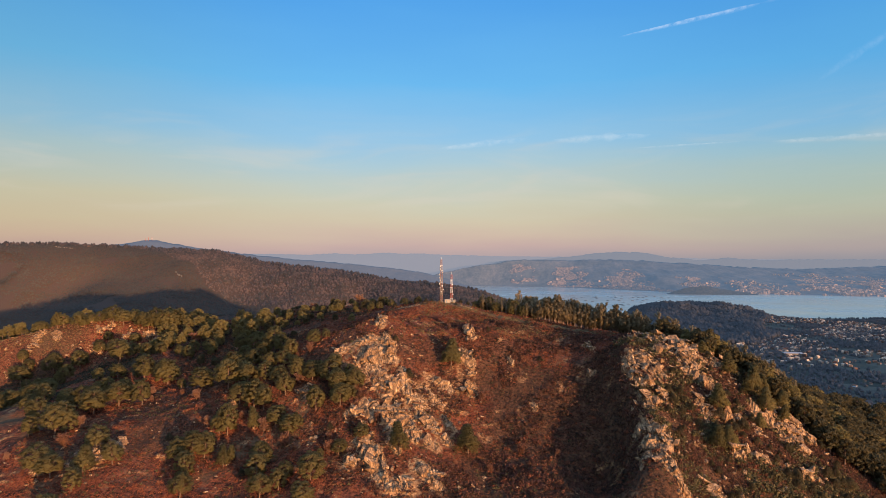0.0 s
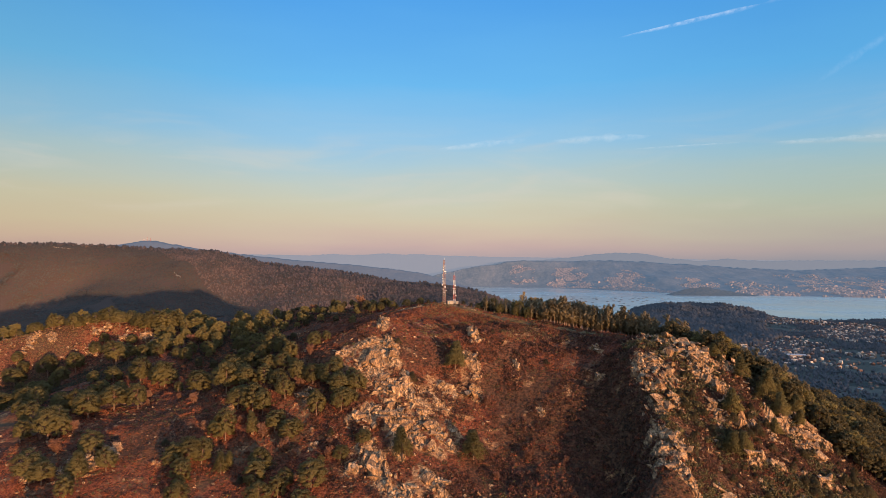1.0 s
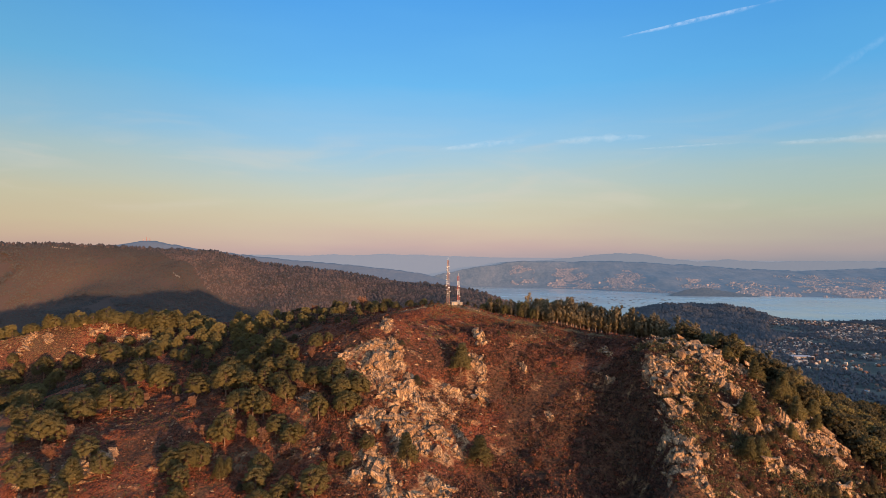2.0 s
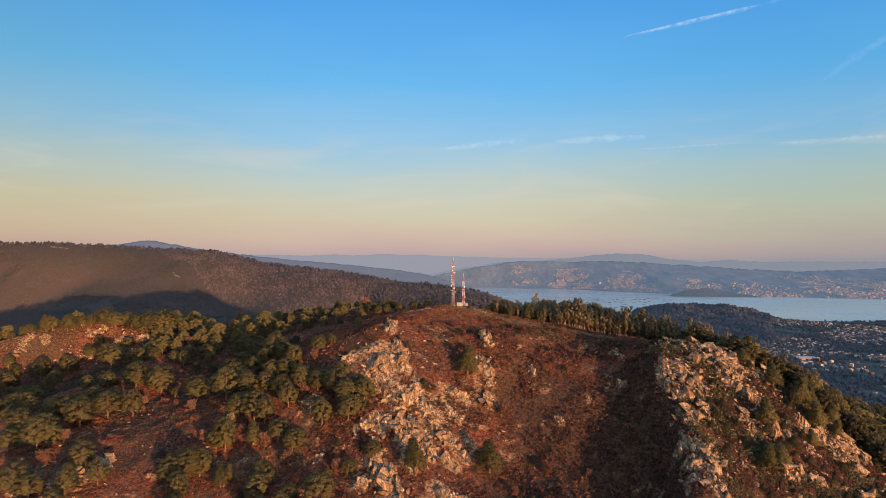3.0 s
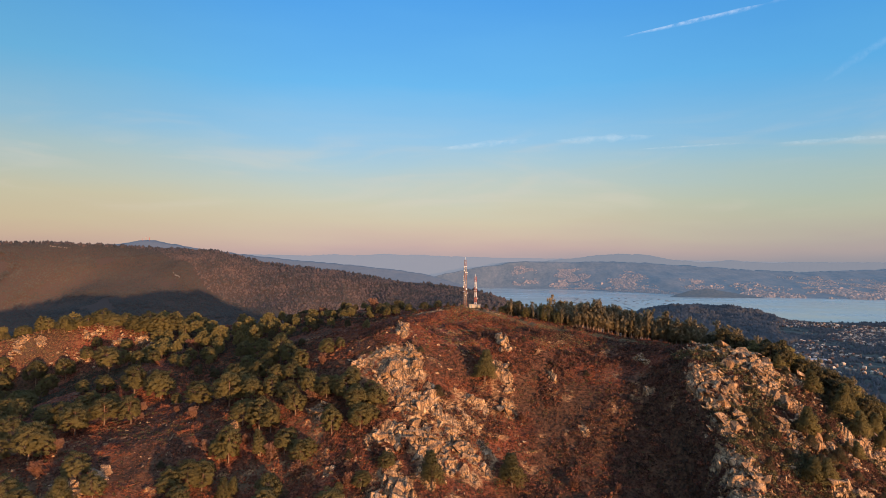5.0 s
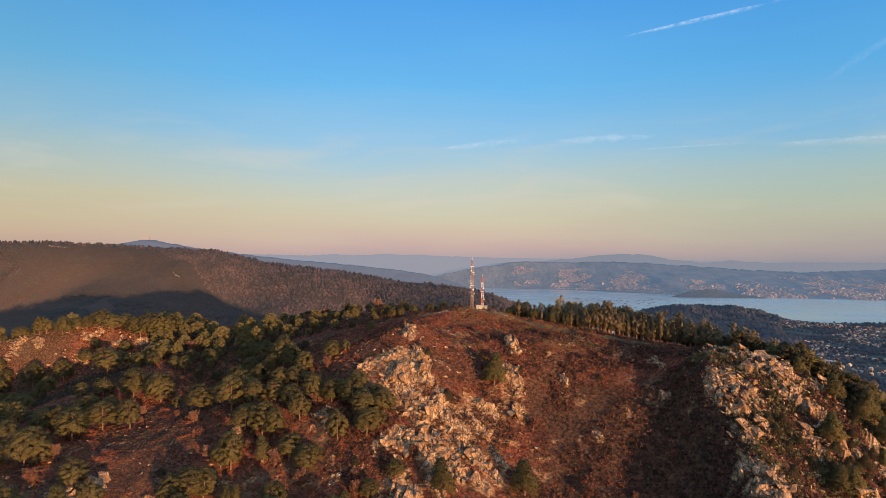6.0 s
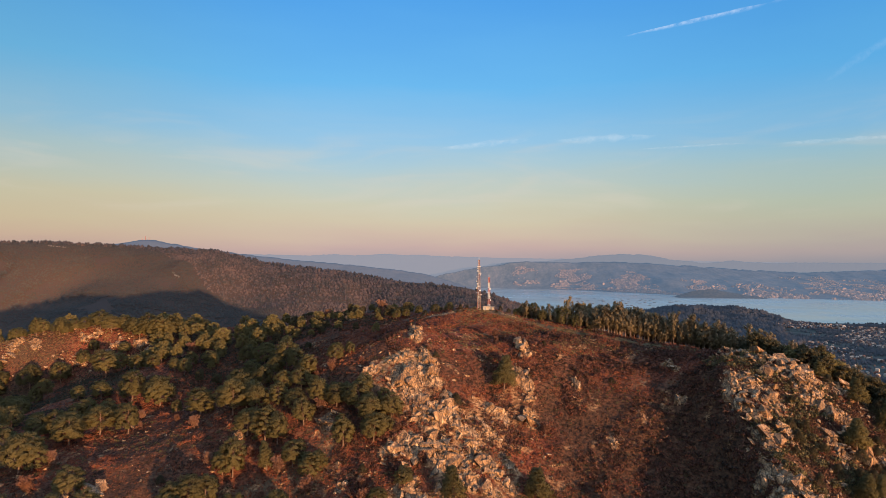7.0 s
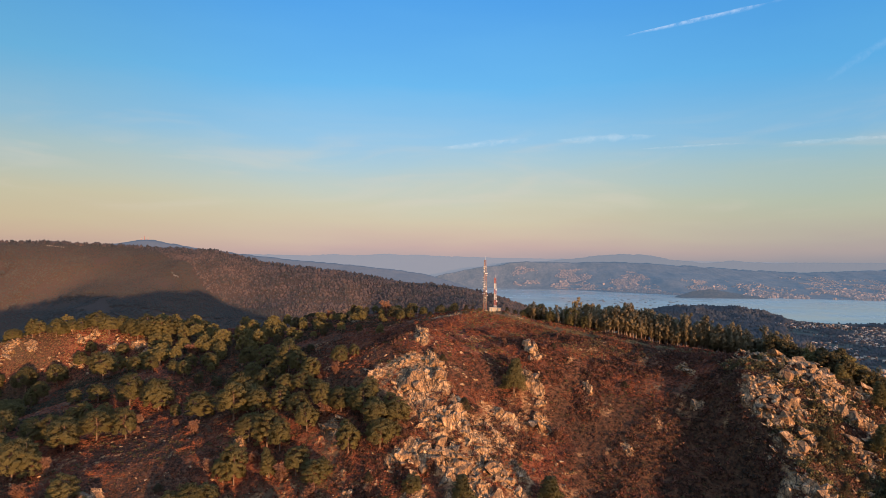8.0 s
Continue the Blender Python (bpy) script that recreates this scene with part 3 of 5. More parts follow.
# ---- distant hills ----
# bluish emission on these hills stands in for haze in the air
M_HAZE_1 = surface("hazed_shore_hills", [(0.32, (0.018, 0.022, 0.022)), (0.52, (0.05, 0.05, 0.046)), (0.72, (0.10, 0.084, 0.072))], 120, 0.95, 0, glow=(0.039, 0.057, 0.086))
M_HAZE_2 = surface("hazed_ridge", [(0.3, (0.03, 0.03, 0.03)), (0.7, (0.06, 0.055, 0.05))], 200, 0.95, 0, glow=(0.042, 0.055, 0.080))
M_HAZE_3 = surface("hazed_mountains", [(0.3, (0.015, 0.015, 0.018)), (0.7, (0.02, 0.02, 0.02))], 500, 0.95, 0, glow=(0.095, 0.116, 0.152))
M_HAZE_4 = surface("hazed_far_mountains", [(0.3, (0.015, 0.015, 0.018)), (0.7, (0.02, 0.02, 0.02))], 500, 0.95, 0, glow=(0.132, 0.145, 0.180))


class Range:
    """A range of hills: crest heights along x, at a depth, with a front face that runs down to a foot."""

    def __init__(self, crest, crest_y, foot, lumps, seed, canopy=0.0):
        self.cx, self.cz = (np.array(c, float) for c in zip(*crest))
        self.fx, self.fy = (np.array(c, float) for c in zip(*foot))
        self.crest_y, self.lumps, self.seed, self.canopy = crest_y, lumps, seed, canopy

    def height(self, x, y):
        foot = np.interp(x, self.fx, self.fy)
        t = np.clip((y - foot) / (self.crest_y - foot), 0, 1.0)
        top = np.interp(x, self.cx, self.cz)
        shape = np.clip(t, 0, 1) ** 1.25
        z = top * shape + self.lumps * (rough(x, y, 420, 4, self.seed) - 0.5) * np.sin(np.clip(t, 0, 1) * np.pi)
        return np.where(y > self.crest_y, top - (y - self.crest_y) * 2.5, z) + 0.25 * self.lumps * (rough(x, y, 60, 3, self.seed + 4) - 0.5) * t + self.canopy * (rough(x, y, 24, 2, self.seed + 7) - 0.5) * np.clip(4 * t, 0, 1) + 0.6

    def build(self, name, material, label, columns=420):
        xs = np.linspace(self.cx[0], self.cx[-1], columns)
        v = np.linspace(0, 1, 34)
        foot = np.interp(xs, self.fx, self.fy)
        Y = foot[None] + (self.crest_y - foot)[None] * np.concatenate([v, [1.04, 1.12]])[:, None]
        Y = np.minimum(Y, 4985)
        X = np.broadcast_to(xs[None], Y.shape)
        Z = self.height(X, Y)
        Z[0] = -4
        i = np.arange(X.size).reshape(X.shape)
        faces = np.stack([i[:-1, :-1], i[:-1, 1:], i[1:, 1:], i[1:, :-1]], -1).reshape(-1, 4)
        me = mesh_of(name, np.stack([X, Y, Z], -1).reshape(-1, 3), faces, material, True)
        return tagged(new(name, me), label, "hills", kind="structure")


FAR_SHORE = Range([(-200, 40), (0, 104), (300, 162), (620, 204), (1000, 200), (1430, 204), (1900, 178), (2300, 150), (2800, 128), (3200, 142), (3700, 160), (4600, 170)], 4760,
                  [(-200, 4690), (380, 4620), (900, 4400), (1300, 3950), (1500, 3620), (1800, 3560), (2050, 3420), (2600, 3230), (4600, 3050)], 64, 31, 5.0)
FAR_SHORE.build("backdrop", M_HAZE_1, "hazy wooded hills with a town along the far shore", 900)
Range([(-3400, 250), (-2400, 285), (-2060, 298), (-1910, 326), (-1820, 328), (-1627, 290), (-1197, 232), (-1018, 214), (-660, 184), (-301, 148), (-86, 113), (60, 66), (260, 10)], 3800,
      [(-3400, 3000), (300, 3300)], 30, 41, 7.0).build("backdrop", M_HAZE_2, "wooded ridge behind the nearer hill, blue from a haze glow")
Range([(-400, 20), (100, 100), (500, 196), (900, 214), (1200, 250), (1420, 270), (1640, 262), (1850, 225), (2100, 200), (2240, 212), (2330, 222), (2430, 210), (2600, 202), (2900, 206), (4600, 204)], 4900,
      [(-400, 4850), (4600, 4850)], 14, 51, 9.0).build("backdrop", M_HAZE_3, "mountains beyond the bay, faint and blue from a haze glow", 700)
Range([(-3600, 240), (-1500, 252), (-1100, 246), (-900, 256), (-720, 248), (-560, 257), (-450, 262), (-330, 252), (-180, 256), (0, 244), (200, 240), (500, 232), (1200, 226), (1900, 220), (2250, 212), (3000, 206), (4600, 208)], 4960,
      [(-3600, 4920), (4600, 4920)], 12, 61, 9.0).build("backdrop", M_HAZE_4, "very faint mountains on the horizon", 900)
# the headland gets a weaker haze glow of the same sort
M_HAZE_5 = surface("hazed_headland_woods", [(0.35, (0.008, 0.012, 0.012)), (0.65, (0.045, 0.043, 0.040))], 22, 0.95, 0, glow=(0.030, 0.042, 0.060))
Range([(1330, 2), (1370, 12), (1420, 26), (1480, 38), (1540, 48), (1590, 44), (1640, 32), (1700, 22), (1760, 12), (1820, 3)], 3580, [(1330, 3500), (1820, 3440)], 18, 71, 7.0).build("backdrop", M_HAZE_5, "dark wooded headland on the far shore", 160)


# ---- trees ----
def tube(rings, sides=7):
    """A tapered tube through rings of (x, y, z, radius)."""
    vs, fs = [], []
    for x, y, z, r in rings:
        for k in range(sides):
            a = 2 * math.pi * k / sides
            vs.append((x + r * math.cos(a), y + r * math.sin(a), z))
    for i in range(len(rings) - 1):
        for k in range(sides):
            a, b = i * sides + k, i * sides + (k + 1) % sides
            fs.append((a, b, b + sides, a + sides))
    return vs, fs


def join(pieces):
    vs, fs = [], []
    for v, f in pieces:
        fs += [tuple(i + len(vs) for i in face) for face in f]
        vs += v
    return vs, fs


def leaf_cloud(rng, centres, radii, per, size, flat=0.55, lift=0.4, shell=0.26):
    """Small leaf blades round clump centres: three corners each, lying along the clump and a little raised."""
    c = np.repeat(np.asarray(centres, float), per, 0)
    r = np.repeat(np.asarray(radii, float), per)
    d = rng.normal(size=(len(c), 3))
    d /= np.linalg.norm(d, axis=1)[:, None]
    p = c + d * np.stack([r, r, r * flat], -1) * (rng.rand(len(c), 1) ** shell)
    along = np.cross(d, rng.normal(size=d.shape))
    along /= np.linalg.norm(along, axis=1)[:, None] + 1e-6
    out = along + d * (0.15 + 0.5 * rng.rand(len(c), 1)) + np.array([0, 0, lift])
    out /= np.linalg.norm(out, axis=1)[:, None]
    side = np.cross(out, d + 0.35 * rng.normal(size=d.shape))
    side /= np.linalg.norm(side, axis=1)[:, None] + 1e-6
    s = size * (0.6 + 0.8 * rng.rand(len(c), 1))
    tri = np.stack([p - side * s * 0.42 - out * s * 0.3, p + side * s * 0.42 - out * s * 0.3, p + out * s * 0.8], 1)
    return tri.reshape(-1, 3), np.arange(len(c) * 3).reshape(-1, 3)


def rounded(me, middle, per, centres):
    """Shades the blades as part of their clump and crown, as soft foliage takes the light."""
    co = np.empty(len(me.vertices) * 3, np.float32)
    me.vertices.foreach_get("co", co)
    co = co.reshape(-1, 3)
    clump = np.repeat(np.asarray(centres, np.float32), per * 3, 0)
    unit = lambda a: a / (np.linalg.norm(a, axis=1)[:, None] + 1e-6)
    n = unit(unit(co - clump) * 0.42 + unit(co - np.array(middle, np.float32)) * 0.8 + np.array((0, 0, 0.25)))
    # turn every blade so that it faces outwards
    tri, up = co.reshape(-1, 3, 3), n.reshape(-1, 3, 3).sum(1)
    away = (np.cross(tri[:, 1] - tri[:, 0], tri[:, 2] - tri[:, 0]) * up).sum(1) < 0
    order = np.arange(len(co)).reshape(-1, 3)
    order[away] = order[away][:, ::-1]
    me.loops.foreach_set("vertex_index", order.ravel().astype(np.int32))
    me.update()
    me.polygons.foreach_set("use_smooth", np.ones(len(me.polygons), bool))
    me.normals_split_custom_set_from_vertices(n.tolist())
    return me


def pine(seed, height, width, base, domed, material, bark=None, label="", name="pine_tree", per=150, leaf=0.030, n=56):
    """A pine: a bent tapered trunk with limbs, and a crown of needle clumps, domed or in rising tiers."""
    rng = np.random.RandomState(seed)
    root = new(name)
    lean = rng.normal(size=2) * 0.05 * height
    axis = lambda h: (lean[0] * h ** 2, lean[1] * h ** 2, height * h)
    pieces = [tube([(*axis(h)[:2], axis(h)[2] - (1.0 if h == 0 else 0), 0.026 * height * (1 - 0.86 * h) * (1.35 if h == 0 else 1)) for h in (0, 0.06, 0.25, 0.5, 0.75, 0.93)])]
    centres, radii = [], []
    lobes = rng.normal(size=(4, 3))
    lobes /= np.linalg.norm(lobes, axis=1)[:, None]
    for k in range(n):
        u, a = (k + 0.5) / n, k * 2.4 + 0.8 * rng.rand()
        if domed:
            up = 1 - 1.5 * u
            side = math.sqrt(max(0.05, 1 - up * up))
            d = np.array((side * math.cos(a), side * math.sin(a), up))
            swell = 0.46 + 0.36 * max(0, float((lobes @ d).max())) + 0.18 * rng.rand()
            x0, y0, z0 = axis(base + (1 - base) * 0.40)
            x1, y1, z1 = x0 + d[0] * width * swell, y0 + d[1] * width * swell, z0 + d[2] * height * (1 - base) * 0.62 * swell
            radii.append(width * (0.20 + 0.16 * rng.rand()) * (34 / n) ** 0.3)
        else:
            x0, y0, z0 = axis(base + (1 - base) * (0.10 + 0.84 * u))
            reach = width * (1.02 - 0.86 * u) * (0.5 + 0.5 * rng.rand())
            x1, y1, z1 = x0 + reach * math.cos(a), y0 + reach * math.sin(a), z0 + 0.1 * reach
            radii.append(width * (0.33 + 0.12 * rng.rand()) * (1.05 - 0.55 * u))
        centres.append((x1, y1, z1))
        if k % 2 == 0:
            hb = max(0.2, min(0.86, z1 / height - 0.16))
            xb, yb, zb = axis(hb)
            pieces.append(tube([(xb, yb, zb, 0.008 * height), ((xb + x1) / 2, (yb + y1) / 2, (zb + z1) / 2 - 0.2, 0.005 * height), (x1, y1, z1, 0.002 * height)], 4))
    v, f = join(pieces)
    part("trunk", mesh_of("trunk", v, f, bark or M_BARK, True), None, root)
    v, f = leaf_cloud(rng, centres, radii, per, leaf * height, 0.55)
    part("crown", rounded(mesh_of("crown", v, f, material), (lean[0] * 0.4, lean[1] * 0.4, height * (base + 0.9) / 2.2), per, centres), None, root)
    return tagged(root, label, "tree")


def eucalypt(seed, height, label="", per=80, leaf=0.027):
    """A tall plantation tree: a long bare pale trunk and a narrow ragged crown."""
    rng = np.random.RandomState(seed)
    root = new("eucalyptus_tree")
    lean = rng.normal(size=2) * 0.02 * height
    pieces = [tube([(lean[0] * h, lean[1] * h, height * h - (1.2 if h == 0 else 0), 0.013 * height * (1 - 0.8 * h)) for h in (0, 0.3, 0.6, 0.95)], 6)]
    centres, radii = [], []
    for k in range(34):
        h = 0.27 + 0.73 * (k + rng.rand()) / 34
        reach = height * (0.01 + 0.17 * rng.rand() ** 1.3) * (1.2 - 0.9 * abs(2 * h - 1.3))
        a = k * 2.4 + rng.rand()
        x0, y0 = lean * h
        c = (x0 + reach * math.cos(a), y0 + reach * math.sin(a), height * h)
        centres.append(c)
        radii.append(height * (0.04 + 0.05 * rng.rand() ** 2) * (1.15 - 0.4 * h))
        if k % 2:
            pieces.append(tube([(x0, y0, height * (h - 0.09), 0.05), (*c, 0.02)], 4))
    v, f = join(pieces)
    part("trunk", mesh_of("trunk", v, f, M_PALE_BARK, True), None, root)
    v, f = leaf_cloud(rng, centres, radii, per, leaf * height, 1.25, 0.0, 0.62)
    part("crown", rounded(mesh_of("crown", v, f, M_EUCALYPT), (0, 0, height * 0.55), per, centres), None, root)
    return tagged(root, label, "tree")


def twiggy(seed, height, label):
    """A leafless rusty young tree: many thin rising twigs."""
    rng = np.random.RandomState(seed)
    root = new("bare_tree")
    pieces = [tube([(0, 0, -0.6, 0.13), (0.1, 0, height * 0.4, 0.09), (0.1, 0.1, height * 0.8, 0.03)], 5)]
    for k in range(9):
        a, h = k * 2.4, 0.2 + 0.06 * k
        pieces.append(tube([(0.1, 0, height * h, 0.05), (0.2 * height * math.cos(a), 0.2 * height * math.sin(a), height * (h + 0.22), 0.015)], 3))
    v, f = join(pieces)
    part("trunk", mesh_of("trunk", v, f, M_BARK), None, root)
    centres = [(0.26 * height * math.cos(k * 2.4) * (k % 3 + 1) / 3, 0.26 * height * math.sin(k * 2.4) * (k % 3 + 1) / 3, height * (0.3 + 0.035 * k)) for k in range(18)]
    v, f = leaf_cloud(rng, centres, [0.17 * height] * 18, 34, 0.11 * height, 1.0, 0.9)
    part("crown", mesh_of("crown", v, f, M_TWIG), None, root)
    return tagged(root, label, "tree")


PINES = [pine(s, 13.0, w, b, ft, M_PINE, label="broad-crowned maritime pine with olive-green needles on the slope")
         for s, w, b, ft in ((1, 5.9, 0.10, 1), (2, 5.2, 0.06, 1), (3, 6.3, 0.16, 1), (4, 4.9, 0.02, 1), (5, 5.7, 0.09, 1))]
# pines with shade put into their needle colour
SHADY = [pine(s, 13.0, w, b, 1, M_DARK_SHADED_PINE, per=46, leaf=0.070, n=34) for s, w, b in ((9, 5.0, 0.2), (10, 4.4, 0.15))]
CROWDED = [pine(s, 13.0, w, b, 1, M_PINE, per=46, leaf=0.070, n=34) for s, w, b in ((6, 5.2, 0.24), (7, 4.4, 0.18), (8, 4.9, 0.2))]
DARK = [pine(s, 13.0, w, b, 0, M_PINE, label="olive-green bushy pine among bracken", per=130) for s, w, b in ((11, 4.4, 0.08), (12, 4.9, 0.06))]
CROWDED_GUMS = [eucalypt(s, 18.0, per=26, leaf=0.050) for s in (25, 26, 27)]
GUMS = [eucalypt(s, 18.0, "tall slender plantation eucalyptus with a bare pale trunk") for s in (21, 22, 23, 24, 28, 29)]
BARES = [twiggy(s, 7.0, "leafless rust-brown young tree on the slope") for s in (31, 32)]
BUSHES = [pine(s, 5.0, 2.8, 0.05, 0, M_DARK_SHADED_PINE, label="low rounded evergreen bush", name="bush", per=90) for s in (41, 42)]
used = set()


def plant(kinds, x, y, height, rng, joined=None):
    """Sets a copy of one of the kinds on the ground, scaled to that height."""
    k = kinds[int(rng.rand() * len(kinds))]
    z = float(land(x, y)) - 0.15
    m = pose(x, y, z, rng.normal() * 2, rng.normal() * 2, rng.rand() * 360) @ Matrix.Diagonal((*((height / NOMINAL[k.name.split(".")[0]] * GROWN,) * 3), 1)) @ Matrix.Diagonal((0.82 + 0.4 * rng.rand(), 0.82 + 0.4 * rng.rand(), 0.88 + 0.24 * rng.rand(), 1))
    if joined is not None:
        joined.append((k, m))
        return k
    if k.name not in used:
        used.add(k.name)
        k.matrix_basis = m
        return k
    c = copy_thing(k, Matrix())
    c.matrix_basis = m
    return c


GROWN = 1.22
NOMINAL = {"pine_tree": 13.0, "eucalyptus_tree": 18.0, "bare_tree": 7.0, "bush": 5.0}
rng = np.random.RandomState(5)

# single trees that stand out on the near slope: x, y, height
CREST_PINES = [(-400, 575, 7.2), (-384, 571, 11.2), (-379, 571, 8.1), (-365, 568, 15.2), (-359, 568, 14.1), (-343, 564, 15.1), (-337, 564, 10), (-331, 566, 10.1),
               (-324, 567, 13.1), (-313, 570, 16.2), (-303, 569, 15.2), (-294, 573, 14.3), (-284, 567, 16.1), (-278, 566, 15.1)]
HOLLOW_PINES = [(-243, 582, 12.5), (-225, 572, 14.3), (-246, 570, 13.2), (-190, 568, 13.1), (-271, 566, 18.1), (-173, 566, 7), (-252, 565, 19.1), (-264, 564, 20),
                (-257, 564, 21), (-308, 553, 10.8), (-280, 549, 10.7), (-383, 547, 13.6), (-230, 545, 6.8), (-311, 544, 13.5), (-371, 538, 9.5), (-320, 537, 6.7),
                (-278, 535, 9.5), (-242, 533, 6.6), (-344, 530, 15), (-320, 530, 14.1), (-214, 530, 8.4), (-370, 526, 13), (-161, 510, 6.3), (-245, 499, 10.6),
                (-312, 498, 11), (-265, 493, 16.5), (-204, 492, 10.4), (-189, 488, 10.3), (-228, 487, 8.6), (-211, 482, 7.6), (-159, 477, 10.1), (-202, 476, 9.2),
                (-144, 464, 12.2)]
SLOPE_PINES = [(-251, 437, 8.4), (-236, 436, 9.9), (-143, 435, 9.9), (-214, 430, 15.8), (-199, 429, 12.7), (-195, 426, 15.6), (-118, 419, 13.9), (-123, 413, 10.8),
               (-229, 411, 10.7), (-111, 411, 11.4), (-178, 409, 6.4), (-276, 406, 10.6), (-232, 405, 9.1), (-214, 404, 9.8), (-127, 402, 10.5), (-262, 396, 9.6),
               (-77, 396, 7.5), (-158, 394, 12.9), (-246, 392, 7.5), (-85, 392, 9.5), (-137, 391, 14.2), (-99, 388, 8.7), (-98, 388, 11.4), (-130, 387, 10),
               (-208, 386, 12.7), (-192, 384, 13.9), (-265, 384, 9.9), (-111, 384, 8.6), (-229, 383, 11.2), (-136, 381, 13.8), (-236, 379, 11.8), (-100, 379, 11.1),
               (-122, 376, 11)]
LOWER_PINES = [(-110, 373, 10.9), (-216, 372, 15.4), (-100, 365, 11.9), (-88, 364, 12.5), (-244, 363, 11.9), (-73, 360, 9.3), (-78, 359, 12.3), (-121, 358, 11),
               (-64, 357, 9.8), (-93, 355, 12.2), (-111, 353, 13.3), (-66, 350, 14.4), (-104, 349, 13.2), (-54, 348, 8.9), (-74, 348, 5.4), (-223, 346, 13.6),
               (-216, 345, 13.6), (-237, 344, 10), (-59, 341, 13.4), (-50, 341, 12.2), (-60, 337, 7.5), (-125, 336, 10.3), (-71, 336, 13.2), (-120, 335, 13.7),
               (-52, 335, 8.6), (-93, 334, 11.4), (-57, 333, 11.3)]
FOOT_PINES = [(-80, 329, 8.4), (-84, 327, 12.5), (-183, 318, 10.2), (-126, 318, 11.3), (-131, 315, 12.2), (-137, 312, 9.5), (-42, 311, 7.9), (-169, 308, 9.3),
              (-92, 306, 12.4), (-53, 305, 8.7), (-62, 304, 5.1), (-204, 303, 12.2), (-195, 299, 10.1), (-77, 294, 9.9)]
RUSTY_TREES = [(-208, 347, 8.9), (-204, 324, 8.8), (-192, 555, 8.9), (-236, 576, 9.2), (-99, 332, 8.5), (-84, 318, 8.1), (-58, 306, 7.7), (-197, 408, 7.1),
               (-133, 340, 7), (-188, 432, 6), (-217, 463, 6.5), (-86, 360, 8), (-85, 383, 6.6), (-154, 376, 7.8), (-115, 346, 5.9)]
for x, y, h in CREST_PINES:
    plant(PINES, x, y, h * 0.85, rng)
for x, y, h in HOLLOW_PINES + SLOPE_PINES + LOWER_PINES + FOOT_PINES:
    plant(PINES, x, y, h * (0.8 if y > 540 else 0.88 if x > -106 else 1.06), rng)
for x, y, h in RUSTY_TREES:
    plant(BARES, x, y, h * 0.75, rng)
for x, y, h in ((-180, 301, 11.22), (-113, 310, 9.775), (-105, 336, 11.22), (-111, 314, 7.65), (5, 371, 14), (-22, 303, 13), (13, 314, 14), (142, 310, 12), (167, 326, 13), (134, 293, 10), (139, 291, 9), (158, 332, 11), (150, 346, 8), (171, 318, 10), (177, 333, 9), (162, 307, 8), (186, 331, 10), (191, 346, 11), (180, 318, 8)):
    plant(DARK, x, y, h, rng)
SPUR_BUSHES = [(-49, 342, 5), (-20, 352, 5), (-30, 378, 3.5), (118, 310, 4), (150, 340, 4), (60, 372, 3), (30, 400, 3), (140, 305, 4.5),
               (146, 300, 4), (151, 303, 5), (136, 299, 4), (158, 334, 4.5), (163, 330, 4), (168, 335, 5), (172, 301, 4), (168, 286, 4.5),
               (174, 284, 4), (196, 301, 5)]
SLOPE_BUSHES = [(190, 298, 4.5), (201, 298, 5), (150, 318, 3.5), (128, 300, 4), (147, 312, 4), (-14, 482, 3), (-22, 486, 4), (-9, 488, 2.5),
                (14, 482, 3), (20, 486, 3.5), (26, 480, 2.5), (-30, 484, 3), (10, 470, 2), (-16, 470, 2), (-38, 480, 4), (-70, 300, 4),
                (-60, 320, 3.5), (-100, 300, 4), (-150, 330, 3.5)]
for x, y, h in SPUR_BUSHES + SLOPE_BUSHES:
    plant(BUSHES, x, y, h, rng)


def fill(kinds, box, count, heights, keep, seed, gap=4.5, joined=None):
    """Trees strewn over a box where keep(x, y) allows, no closer than gap."""
    r = np.random.RandomState(seed)
    done, tries = [], 0
    while len(done) < count and tries < count * 40:
        tries += 1
        x, y = box[0] + (box[1] - box[0]) * r.rand(), box[2] + (box[3] - box[2]) * r.rand()
        if not keep(x, y) or any((x - a) ** 2 + (y - b) ** 2 < gap * gap for a, b in done):
            continue
        done.append((x, y))
        plant(kinds, x, y, heights[0] + (heights[1] - heights[0]) * r.rand(), r, joined)


def bare_rock(x, y):
    return float(rockiness(np.array(x), np.array(y))) > 0.25


def wood_edge(x):
    """The front edge of the plantation along the crest."""
    return float(np.interp(x, (20, 35, 70, 100, 130, 160, 190, 230, 300, 420), (494, 474, 450, 434, 404, 380, 362, 366, 352, 330)))


WOOD = []                              # trees past the count of those that stand alone
fill(CROWDED, (-500, -250, 574, 650), 100, (8, 12), lambda x, y: y > 582 + 0.06 * (x + 350), 71, 5, WOOD)
fill(CROWDED, (-260, -150, 490, 560), 44, (8, 13), lambda x, y: y > 500 and not bare_rock(x, y), 72, 5.5, WOOD)
fill(SHADY + CROWDED[:1], (-150, -50, 494, 560), 52, (4.5, 8), lambda x, y: not bare_rock(x, y), 89, 4.5, WOOD)
fill(PINES, (-420, -285, 380, 500), 34, (9, 13), lambda x, y: x < -0.72 * (y - 33) + 20, 74, 7)
fill(PINES, (-330, -60, 262, 300), 16, (9, 13), lambda x, y: not (-170 < x < -140) and not bare_rock(x, y), 75, 9)
fill(PINES + DARK, (-60, 60, 484, 540), 22, (4, 7), lambda x, y: abs(x - 4) > 16 or y > 505, 77, 6)
